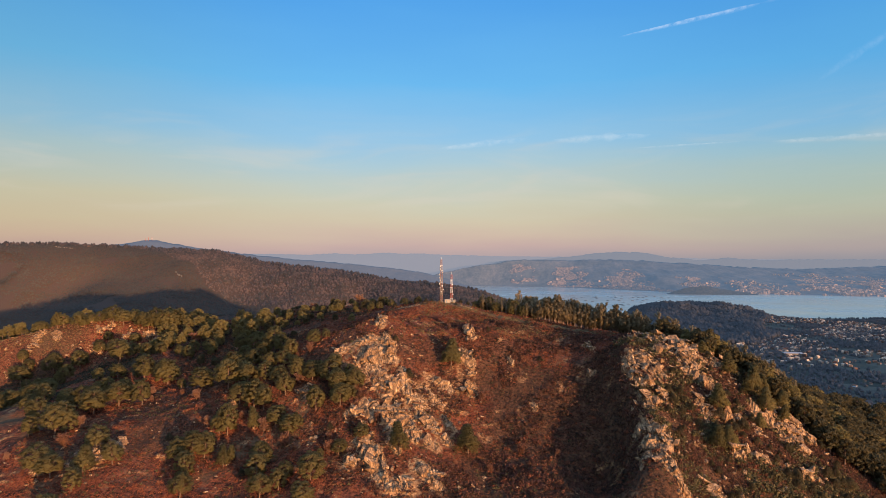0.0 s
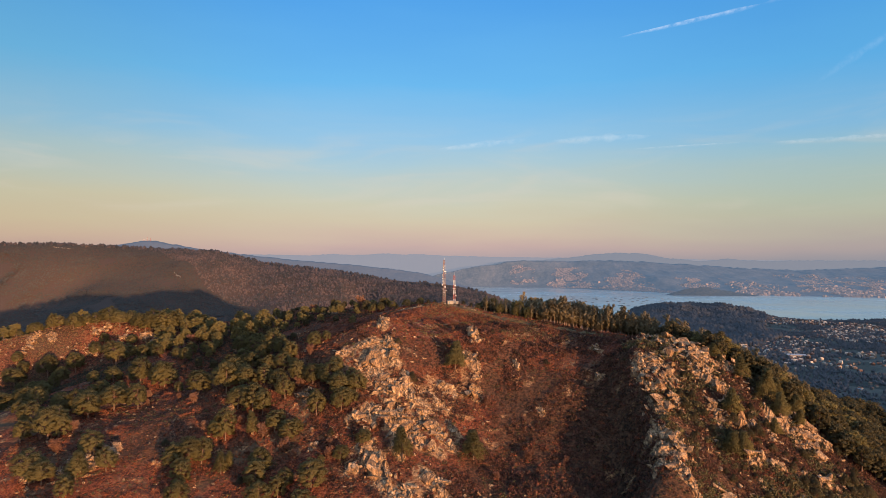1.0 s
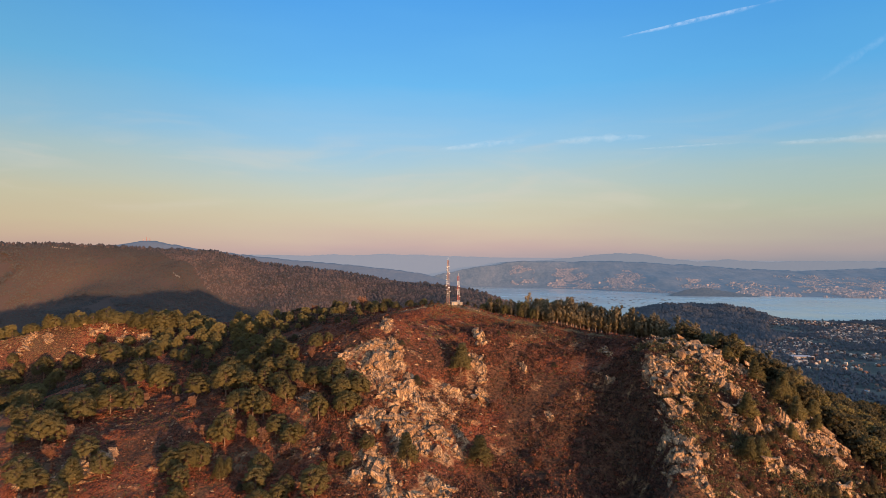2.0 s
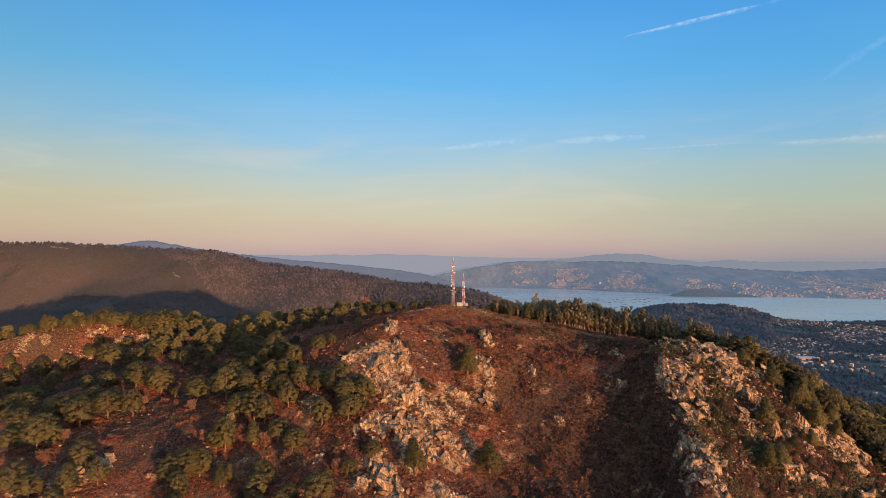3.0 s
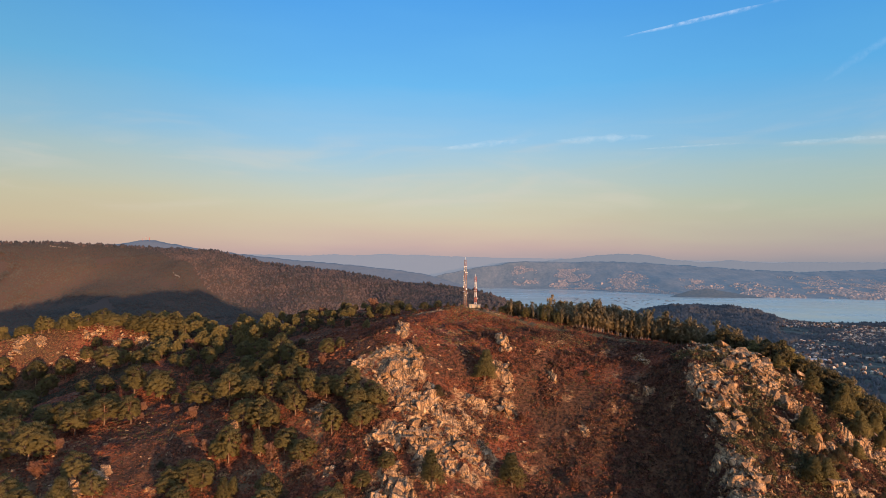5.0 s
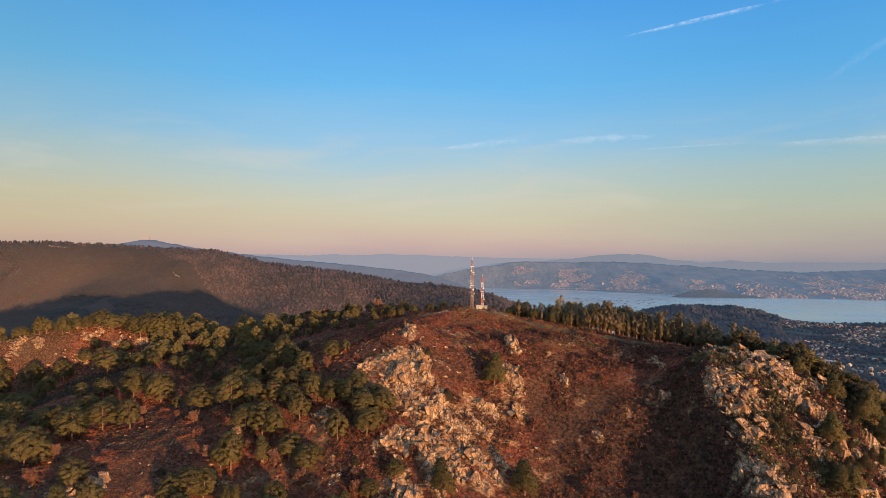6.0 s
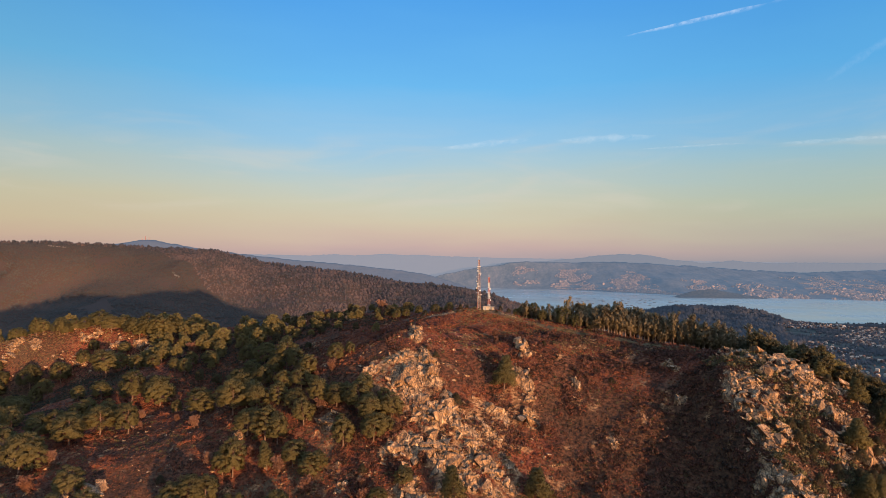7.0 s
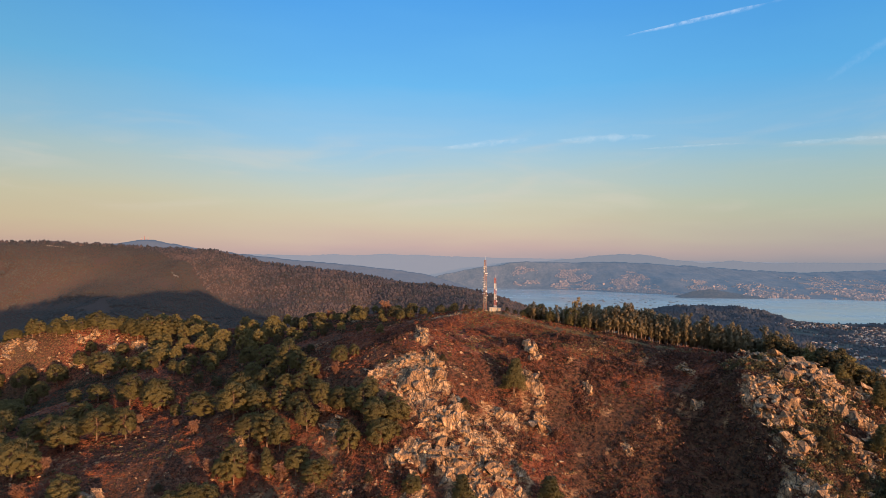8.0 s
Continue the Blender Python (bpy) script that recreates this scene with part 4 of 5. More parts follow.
fill(GUMS + PINES[3:4], (28, 75, 430, 520), 60, (6, 10), lambda x, y: wood_edge(x) < y < wood_edge(x) + 26, 78, 2.4)
fill(GUMS, (70, 120, 400, 500), 115, (8, 16.5), lambda x, y: wood_edge(x) < y < wood_edge(x) + 14, 82, 1.7)
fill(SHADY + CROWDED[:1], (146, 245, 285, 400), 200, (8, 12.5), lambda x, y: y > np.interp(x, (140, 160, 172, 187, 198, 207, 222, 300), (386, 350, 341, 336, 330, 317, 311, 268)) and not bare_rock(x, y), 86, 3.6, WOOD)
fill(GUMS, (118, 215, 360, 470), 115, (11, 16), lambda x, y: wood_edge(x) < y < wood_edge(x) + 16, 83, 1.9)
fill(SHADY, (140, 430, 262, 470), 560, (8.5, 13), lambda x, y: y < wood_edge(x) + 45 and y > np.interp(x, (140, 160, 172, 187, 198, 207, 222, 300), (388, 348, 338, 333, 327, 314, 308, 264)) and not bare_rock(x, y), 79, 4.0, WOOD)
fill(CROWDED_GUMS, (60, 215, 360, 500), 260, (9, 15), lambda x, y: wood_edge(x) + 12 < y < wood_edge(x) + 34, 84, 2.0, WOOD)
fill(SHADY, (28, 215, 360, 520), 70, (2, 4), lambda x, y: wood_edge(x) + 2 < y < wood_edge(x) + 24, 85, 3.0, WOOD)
fill(CROWDED + SHADY, (-200, -62, 448, 520), 34, (4, 8), lambda x, y: y > 452 - 0.9 * (x + 70) * (x > -100) and not bare_rock(x, y), 88, 6, WOOD)
fill(BARES, (-260, 60, 300, 420), 30, (2.5, 5), lambda x, y: not bare_rock(x, y), 80, 6)
fill(BUSHES, (112, 205, 256, 335), 110, (1.8, 4.0), lambda x, y: not bare_rock(x, y), 87, 3.2)
fill(BARES, (-300, -60, 500, 560), 10, (5, 8), lambda x, y: True, 81, 6)


def join_wood(trees):
    """One object of all the crowded trees."""
    vs, fs, slot, base, mats = [], [], [], 0, []
    for k, m in trees:
        a = np.array(m)
        for o in k.children:
            me = o.data
            if me.materials[0] not in mats:
                mats.append(me.materials[0])
            if me.name not in CACHE:
                co = np.empty(len(me.vertices) * 3, np.float32)
                me.vertices.foreach_get("co", co)
                tri = [q for p in me.polygons for q in ([tuple(p.vertices)] if len(p.vertices) == 3 else [tuple(p.vertices[i] for i in (0, 1, 2)), tuple(p.vertices[i] for i in (0, 2, 3))])]
                CACHE[me.name] = co.reshape(-1, 3), np.array(tri)
            co, tri = CACHE[me.name]
            vs.append(co @ a[:3, :3].T + a[:3, 3])
            fs.append(tri + base)
            slot.append(np.full(len(tri), mats.index(me.materials[0])))
            base += len(co)
    me = mesh_of("pine_wood", np.concatenate(vs), np.concatenate(fs), mats[0])
    for mat in mats[1:]:
        me.materials.append(mat)
    me.polygons.foreach_set("material_index", np.concatenate(slot).astype(np.int32))
    tagged(new("pine_wood", me), "dense olive pine wood on the ridge, its shaded trees darker in colour", "woods", kind="stuff")


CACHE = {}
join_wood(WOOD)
for kinds in (CROWDED, CROWDED_GUMS, SHADY, PINES, DARK, GUMS, BARES, BUSHES):
    for k in kinds:
        if k.name not in used:
            for o in (*k.children_recursive, k):
                bpy.data.objects.remove(o)


# ---- ground cover ----
def tuft(rng, blades, up):
    """A ragged clump of fronds: slim blades that rise and lean outwards from one foot."""
    v, f = [], []
    for k in range(blades):
        a = 2.4 * k + rng.rand()
        lean, foot, wide = 0.25 + 0.75 * rng.rand(), 0.1 + 0.65 * rng.rand(), 0.30 + 0.25 * rng.rand()
        c, s, b = math.cos(a), math.sin(a), a + 1.57 + 0.8 * (rng.rand() - 0.5)
        top = up * (0.45 + 0.75 * rng.rand()) * (1.25 - 0.5 * lean)
        v += [(foot * c - wide * math.cos(b), foot * s - wide * math.sin(b), -0.15), (foot * c + wide * math.cos(b), foot * s + wide * math.sin(b), -0.15), ((foot + 0.45 * lean) * c, (foot + 0.45 * lean) * s, top)]
        f.append((3 * k, 3 * k + 1, 3 * k + 2))
    return np.array(v), np.array(f)


def shrub(rng, blades, up):
    """A low rounded bush of many small leafy blades."""
    d = rng.normal(size=(6, 3)) * (0.38, 0.38, 0.16)
    d[:, 2] = np.abs(d[:, 2]) + 0.18 * up
    v, f = leaf_cloud(rng, d, 0.34 + 0.2 * rng.rand(6), blades, 0.34, up)
    return v, f


def cover(name, material, label, count, box, size, up, seed, keep, blades=7, shape=tuft):
    r = np.random.RandomState(seed)
    x, y = box[0] + (box[1] - box[0]) * r.rand(count), box[2] + (box[3] - box[2]) * r.rand(count)
    ok = keep(x, y)
    x, y = x[ok], y[ok]
    z = land(x, y) - 0.05
    s = size[0] + (size[1] - size[0]) * r.rand(len(x)) ** 2
    tp = [shape(np.random.RandomState(seed + k), blades, up) for k in range(6)]
    v, f = scatter_copies(tp, r.randint(0, 6, len(x)), np.stack([x, y, z], -1), np.stack([s, s, s * (0.6 + 0.7 * r.rand(len(x)))], -1), r.rand(len(x)) * 6.28)
    return tagged(new(name, mesh_of(name, v, f, material)), label, "undergrowth", kind="stuff")


off_rock = lambda x, y: (rockiness(x, y) < 0.42) | (grain(x, y, 2.2, 9) > 0.80)
cover("bracken", M_SHRUB, "dead rust-red bracken and brown heath covering the slope", 150000, (-240, 240, 255, 470), (0.32, 0.95), 0.58, 91,
      lambda x, y: off_rock(x, y) & (grittiness(x, y) < 0.25 + 0.85 * grain(x, y, 4.0, 6)) & (heathiness(x, y) < 0.35 + 0.5 * grain(x, y, 3.0, 5)) & (rough(x, y, 20, 3, 33) > 0.30) & ((np.abs(y - (478 - 0.55 * x - 0.0014 * x * x)) > 6) | (x < 0)))
cover("heather", M_SHRUB, "brown heath and dry bracken on the ridge", 34000, (-480, 330, 420, 640), (0.35, 1.1), 0.8, 92,
      lambda x, y: off_rock(x, y) & ((np.abs(y - (478 - 0.55 * x - 0.0014 * x * x)) > 7) | (x < 0)))
cover("dry_grass", M_STRAW, "dry straw-brown grass on the open heath", 9000, (-430, -235, 530, 590), (0.35, 1.0), 0.6, 101,
      lambda x, y: off_rock(x, y) & (rough(x, y, 18, 3, 53) > 0.38))
cover("hilltop_grass", M_STRAW, "dry brown grass among the heath on the hilltop", 15000, (-15, 125, 395, 485), (0.35, 0.95), 0.6, 102,
      lambda x, y: off_rock(x, y) & (rough(x, y, 16, 3, 54) > 0.46) & (y < 478 - 0.55 * x + 6))
cover("gorse", M_GORSE, "dark olive gorse clumps among the bracken", 14000, (-240, 240, 255, 480), (0.4, 1.4), 0.75, 93,
      lambda x, y: off_rock(x, y) & (rough(x, y, 14, 3, 44) > 0.50 - 0.14 * smooth(395, 430, y) * smooth(-15, 15, x)), 6, shrub)
cover("heath", M_HEATH, "dark brown heath bushes among the bracken", 110000, (-240, 240, 255, 470), (0.35, 1.05), 0.6, 94,
      lambda x, y: off_rock(x, y) & (grittiness(x, y) < 0.6) & (heathiness(x, y) > 0.35 + 0.3 * grain(x, y, 3.0, 5)) & ((np.abs(y - (478 - 0.55 * x - 0.0014 * x * x)) > 6) | (x < 0)))

cover("scrub", M_GORSE, "dark low scrub on the rocky spur", 16000, (103, 230, 250, 362), (0.6, 2.6), 0.75, 95,
      lambda x, y: off_rock(x, y) & (rough(x, y, 16, 3, 45) > 0.50 - 0.12 * smooth(315, 285, y) + 0.10 * smooth(325, 350, y)), 7, shrub)

cover("spur_heath", M_HEATH, "dark heath bushes on the rocky spur", 30000, (103, 235, 250, 350), (0.5, 1.5), 0.7, 98,
      lambda x, y: off_rock(x, y) & (rough(x, y, 12, 3, 49) > 0.40), 5, shrub)
cover("rusty_bushes", M_SHRUB, "rust-brown dry bushes on the slope", 13000, (-235, 160, 265, 500), (0.6, 2.2), 0.7, 97,
      lambda x, y: off_rock(x, y) & (rough(x, y, 15, 3, 48) > 0.53 - 0.14 * smooth(12, 4, np.abs(y - 4 - np.interp(x, (20, 35, 70, 100, 130, 160), (494, 474, 450, 434, 404, 380))))) & (x + y < 545), 6, shrub)
# heather clumps; packed denser low in the gully to imitate its shadow
cover("heather_bushes", M_HEATH, "dark heather bushes on the slope, thickened in the gully in place of shade", 20000, (-75, 118, 270, 450), (0.6, 2.5), 0.75, 96,
      lambda x, y: off_rock(x, y) & (rough(x, y, 18, 3, 46) > 0.56 - 0.08 * smooth(10, 45, x) - 0.14 * smooth(365, 325, y) * smooth(0, 25, x)) & (np.abs(y - (478 - 0.55 * x - 0.0014 * x * x)) > 8), 6, shrub)

# low growth whose dark colour also imitates shade on the hollow floor
cover("underwood", M_SHADE_UNDERWOOD, "dark evergreen undergrowth beneath the pines, with shade of the hollow in its colour", 30000, (-400, -58, 398, 570), (0.7, 2.4), 0.8, 99,
      lambda x, y: off_rock(x, y) & (rough(x, y, 22, 3, 52) > 0.40 + 0.25 * smooth(425, 400, y) + 0.3 * smooth(525, 550, y) * smooth(-225, -260, x)) & ((x < -105) | (y > 478) | ((y > 450) & (x < -75))), 2, shrub)


# ---- woods too far to tell the trees apart ----
def far_tree(seed, ragged):
    rng = np.random.RandomState(seed)
    v, f, n = [], [], 4
    for h, r in ((0.15, 0.8), (0.7, 0.85)):
        for k in range(n):
            a = 2 * math.pi * (k + 0.6 * rng.rand()) / n
            q = r * (1 + ragged * (rng.rand() - 0.5)) * 0.42
            v.append((q * math.cos(a), q * math.sin(a), h + 0.25 * (rng.rand() - 0.5)))
    v.append((0.05, 0, 1.0 + 0.1 * rng.rand()))
    for k in range(n):
        j = (k + 1) % n
        f += [(k, j, n + j), (k, n + j, n + k), (n + k, n + j, 2 * n)]
    return np.array(v), np.array(f)


def far_woods(name, material, label, count, box, heights, seed, keep, spread=1.0, uneven=0.4):
    r = np.random.RandomState(seed)
    x, y = box[0] + (box[1] - box[0]) * r.rand(count), box[2] + (box[3] - box[2]) * r.rand(count)
    ok = keep(x, y)
    x, y = x[ok], y[ok]
    h = (heights[0] + (heights[1] - heights[0]) * r.rand(len(x))) * (1 - 0.5 * uneven + uneven * rough(x, y, 55, 3, seed))
    tp = [far_tree(seed + k, 0.9) for k in range(7)]
    pick = r.randint(0, 7, len(x))
    v, f = scatter_copies(tp, pick, np.stack([x, y, land(x, y, False) - 0.5], -1), np.stack([h * (0.7 + 0.5 * r.rand(len(x))) * spread, h * (0.7 + 0.5 * r.rand(len(x))) * spread, h], -1), r.rand(len(x)) * 6.28)
    me = mesh_of(name, v, f, material, True)
    # crowns take the light with the slope that they cover
    e = 12.0
    slope = np.stack([land(x - e, y, False) - land(x + e, y, False), land(x, y - e, False) - land(x, y + e, False), 2 * e + 0 * x], -1)
    order = np.concatenate([np.where(pick == k)[0] for k in range(7)])
    lie = np.repeat((slope / np.linalg.norm(slope, axis=1)[:, None])[order], len(tp[0][0]), 0)
    own = v - np.repeat((np.stack([x, y, land(x, y, False) + 0.4 * h], -1))[order], len(tp[0][0]), 0)
    n = lie + 0.38 * own / (np.linalg.norm(own, axis=1)[:, None] + 1e-6)
    me.normals_split_custom_set_from_vertices((n / np.linalg.norm(n, axis=1)[:, None]).tolist())
    return tagged(new(name, me), label, "woods", kind="stuff")




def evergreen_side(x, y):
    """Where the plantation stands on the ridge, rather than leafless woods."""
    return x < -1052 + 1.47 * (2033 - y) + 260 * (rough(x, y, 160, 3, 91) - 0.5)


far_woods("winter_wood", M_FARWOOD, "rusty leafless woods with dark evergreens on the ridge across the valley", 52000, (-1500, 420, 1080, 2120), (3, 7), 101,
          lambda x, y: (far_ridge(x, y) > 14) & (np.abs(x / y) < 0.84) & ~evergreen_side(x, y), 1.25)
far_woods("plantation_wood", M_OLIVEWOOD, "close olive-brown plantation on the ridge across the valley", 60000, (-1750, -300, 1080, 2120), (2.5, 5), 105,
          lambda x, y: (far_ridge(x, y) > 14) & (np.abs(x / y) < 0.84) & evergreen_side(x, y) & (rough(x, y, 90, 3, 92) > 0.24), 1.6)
far_woods("crest_wood", M_FARWOOD, "taller trees along the skyline of the ridge across the valley", 6000, (-1750, 420, 1700, 2160), (6, 14), 104,
          lambda x, y: (np.abs(y - np.interp(x, *list(zip(*RIDGE))[:2])) < 60) & (far_ridge(x, y) > 14) & (rough(x, y, 70, 3, 93) > 0.42))
far_woods("coastal_wood", M_LOWWOOD, "grey-green woods on the headland by the bay", 22000, (420, 1240, 1250, 2440), (5, 14), 102,
          lambda x, y: (lowland(x, y) > 3) & (x < (0.50 + 0.08 * rough(x, y, 200, 2, 77)) * y), uneven=1.4)
far_woods("valley_trees", M_LOWWOOD, "scattered trees and hedges between the houses on the plain", 42000, (250, 1650, 650, 2050), (2.5, 7), 103,
          lambda x, y: (lowland(x, y) > 1.5) & ((rough(x, y, 120, 3, 14) > 0.40) | (np.abs(np.sin(x / 31.0 + 2 * rough(x, y, 200, 2, 15))) < 0.10) | (np.abs(np.sin(y / 43.0 + 2 * rough(x, y, 200, 2, 16))) < 0.08)) & (mounds(x, y, MASSIF) < 40))


# ---- rocks ----
def rock_mesh(seed, material, squash=(1, 0.8, 0.65), corners=13, worn=True):
    """An angular block with broken faces."""
    rng = np.random.RandomState(seed)
    bm = bmesh.new()
    for _ in range(corners):
        d = rng.normal(size=3)
        d = d / np.max(np.abs(d)) ** 0.75 / np.linalg.norm(d) ** 0.25
        bm.verts.new(d * np.array(squash) * (0.82 + 0.3 * rng.rand()) * 0.62)
    res = bmesh.ops.convex_hull(bm, input=bm.verts)
    bmesh.ops.delete(bm, geom=list({g for g in res["geom_interior"] + res["geom_unused"] if isinstance(g, bmesh.types.BMVert)}), context="VERTS")
    if worn:
        bmesh.ops.bevel(bm, geom=list(bm.edges), offset=0.018, segments=1, affect="EDGES", clamp_overlap=True)
    bmesh.ops.triangulate(bm, faces=bm.faces)
    me = bpy.data.meshes.new("boulder")
    bm.to_mesh(me)
    bm.free()
    me.materials.append(material)
    return me


SLABS = [(-43, 362, 9), (-46, 357, 7), (-32, 369, 6.5), (-37, 341, 7.5), (-31, 334, 7), (-38, 322, 7.5), (-25, 325, 7), (-14, 326, 6), (-36, 301, 7), (-30, 317, 6),
         (19, 397, 6.5), (13, 375, 6.5), (17, 367, 5), (-38, 349, 6.5), (-48, 326, 6.5), (112, 338, 6.5), (117, 328, 7), (132, 338, 6), (98, 294, 6), (104, 289, 5.5), (97, 283, 7), (102, 278, 7.5), (95, 275, 6), (104, 271, 6), (109, 283, 5), (90, 272, 5), (186, 316, 6), (-190, 301, 5), (-184, 308, 5.5), (-177, 304, 4.5), (-201, 298, 5), (-172, 322, 4.5), (-181, 314, 4)]


def build_rocks():
    r = np.random.RandomState(61)
    meshes = [rock_mesh(300 + k, M_ROCK, ((1, 0.8, 0.65), (1.35, 0.6, 0.5), (0.9, 0.8, 0.9), (1.4, 0.9, 0.35))[k % 4]) for k in range(14)]
    found = []
    for group, crowd, grown in ((OUTCROPS + LOWER_OUTCROPS + CRAGS + SCARS + LOWER_SCARS, 1.0, 1.0), (LEDGES, 0.8, 1.0), (HEATH_SLABS, 1.3, 1.7)):
        for ax, ay, bx, by, w in group:
            area = 2 * w * (math.hypot(bx - ax, by - ay) + 1.5 * w)
            for _ in range(int(area * 0.2 * crowd) + 5):
                t, s = r.rand(), r.normal() * 0.8
                dx, dy = bx - ax, by - ay
                length = math.hypot(dx, dy)
                x = ax + dx * t + (-dy / length * s + r.normal() * 0.25) * w
                y = ay + dy * t + (dx / length * s + r.normal() * 0.25) * w
                found.append((min(1.1 if y > 462 and x > -60 else 7.0, grown * 1.2 * math.exp(r.normal() * 0.7 + 0.1)), x, y))
    for x0, x1, y0, y1, n, big in ((-230, 230, 262, 430, 170, 1.3), (96, 205, 262, 366, 480, 2.2), (104, 162, 320, 374, 620, 2.0), (96, 200, 268, 325, 380, 2.0), (-60, 24, 285, 400, 300, 1.8), (-430, -235, 532, 592, 300, 2.4), (-260, -60, 290, 400, 320, 1.6)):
        for _ in range(n):
            found.append((0.45 + big * r.rand() ** 2.5, x0 + (x1 - x0) * r.rand(), y0 + (y1 - y0) * r.rand()))
    found.sort(reverse=True)
    # great slabs that stand out of the outcrops
    slabs = [rock_mesh(340 + k, M_ROCK, ((0.9, 0.6, 0.75), (1.15, 0.6, 0.6), (0.6, 0.55, 0.95), (1.3, 0.7, 0.5))[k % 4], 12) for k in range(4)]
    for k, (x, y, s) in enumerate(SLABS):
        ob = new("boulder", slabs[k % 4])
        ob.matrix_basis = pose(x, y, float(land(x, y)) - 0.08 * s, -8 + r.normal() * 7, r.normal() * 8, 38 + r.normal() * 14) @ Matrix.Scale(s, 4)
        tagged(ob, "great pale cracked granite block on the outcrop", "rock", "great blocks")
    for k, (ax, ay, bx, by, w) in enumerate(OUTCROPS + LOWER_OUTCROPS + CRAGS + SCARS + LOWER_SCARS):
        for _ in range(2):
            t, s = r.rand(), min(6.5, w * (0.7 + 0.8 * r.rand()))
            x, y = ax + (bx - ax) * t + r.normal() * 0.5 * w, ay + (by - ay) * t + r.normal() * 0.5 * w
            ob = new("boulder", slabs[int(r.rand() * 4)])
            ob.matrix_basis = pose(x, y, float(land(x, y)) - 0.05 * s, -6 + r.normal() * 9, r.normal() * 10, 34 + r.normal() * 22) @ Matrix.Scale(s, 4)
            tagged(ob, "angular granite block bedded in the outcrop", "rock", "great blocks")
    rest = []
    for k, (s, x, y) in enumerate(found):
        z = float(land(x, y))
        m = pose(x, y, z + s * 0.10, r.normal() * 13, 20 + r.normal() * 14, r.normal() * 24 + 30)
        me = meshes[int(r.rand() * len(meshes))]
        if k < 130:
            ob = new("boulder", me)
            ob.matrix_basis = m @ Matrix.Diagonal((s, s, s, 1))
            tagged(ob, "large pale angular granite boulder on the outcrop" if s > 2.2 else "weathered granite block on the rocky slope", "rock", "boulders on the hillside")
        else:
            rest.append((me, m @ Matrix.Diagonal((s, s, s, 1))))
    chips = [rock_mesh(360 + k, M_STONE, (1, 0.8, 0.6), 7, False) for k in range(6)]
    vs, fs, base = [], [], 0
    for me, m in rest:
        co = np.array([v.co for v in me.vertices])
        a = np.array(m)
        vs.append(co @ a[:3, :3].T + a[:3, 3])
        fs.append(np.array([p.vertices for p in me.polygons]) + base)
        base += len(co)
    # small scree round and between the outcrops
    n = 90000
    x, y = np.concatenate([-70 + 150 * r.rand(n), 84 + 120 * r.rand(n)]), np.concatenate([272 + 150 * r.rand(n), 258 + 112 * r.rand(n)])
    bare = rockiness(x, y)
    ok = (bare > 0.22) & (bare < 0.8) & (r.rand(2 * n) < 0.5)
    pick = r.permutation(int(ok.sum()))[:6500]
    x, y = x[ok][pick], y[ok][pick]
    s = 0.35 + 0.75 * r.rand(len(x)) ** 2
    kinds = [(np.array([v.co for v in me.vertices]), np.array([p.vertices for p in me.polygons])) for me in chips]
    v, f = scatter_copies(kinds, r.randint(0, 6, len(x)), np.stack([x, y, land(x, y) + 0.1 * s], -1), np.stack([s, s * (0.7 + 0.5 * r.rand(len(x))), s], -1), r.rand(len(x)) * 6.28)
    vs.append(v)
    fs.append(f + base)
    tagged(new("rubble", mesh_of("rubble", np.concatenate(vs), np.concatenate(fs), M_STONE)), "loose granite stones strewn over the slope", "stones", kind="stuff")


build_rocks()

# ---- masts on the summit ----
M_WHITE = surface("weathered_white_steel", [(0.3, (0.36, 0.34, 0.31)), (0.7, (0.58, 0.55, 0.51))], 0.6, 0.5, 0.1)
M_RED = surface("weathered_red_steel", [(0.3, (0.24, 0.06, 0.04)), (0.7, (0.36, 0.09, 0.06))], 0.6, 0.5, 0.1)
M_GREY = surface("galvanised_steel", [(0.3, (0.35, 0.35, 0.35)), (0.7, (0.55, 0.55, 0.54))], 0.4, 0.45, 0.1, metallic=0.6)
M_PLASTER = surface("cream_plaster", [(0.3, (0.22, 0.17, 0.12)), (0.7, (0.34, 0.27, 0.20))], 1.5, 0.9, 0.2, stain=(0.26, 0.21, 0.16))
M_TILE = surface("clay_roof_tiles", [(0.3, (0.13, 0.065, 0.045)), (0.7, (0.27, 0.13, 0.085))], 1.2, 0.9, 0.4, vary="object", spread=0.2)
M_DOOR = surface("painted_metal_door", [(0.3, (0.10, 0.12, 0.12)), (0.7, (0.16, 0.18, 0.18))], 0.5, 0.5, 0.1)


def bar(bm, a, b, w):
    """A square bar from a to b."""
    a, b = Vector(a), Vector(b)
    q = (b - a).to_track_quat("Z", "Y").to_matrix().to_4x4()
    bmesh.ops.create_cube(bm, size=1, matrix=Matrix.Translation((a + b) / 2) @ q @ Matrix.Diagonal((w, w, (b - a).length, 1)))


def box(bm, x, y, z, sx, sy, sz):
    bmesh.ops.create_cube(bm, size=1, matrix=Matrix.Translation((x, y, z + sz / 2)) @ Matrix.Diagonal((sx, sy, sz, 1)))


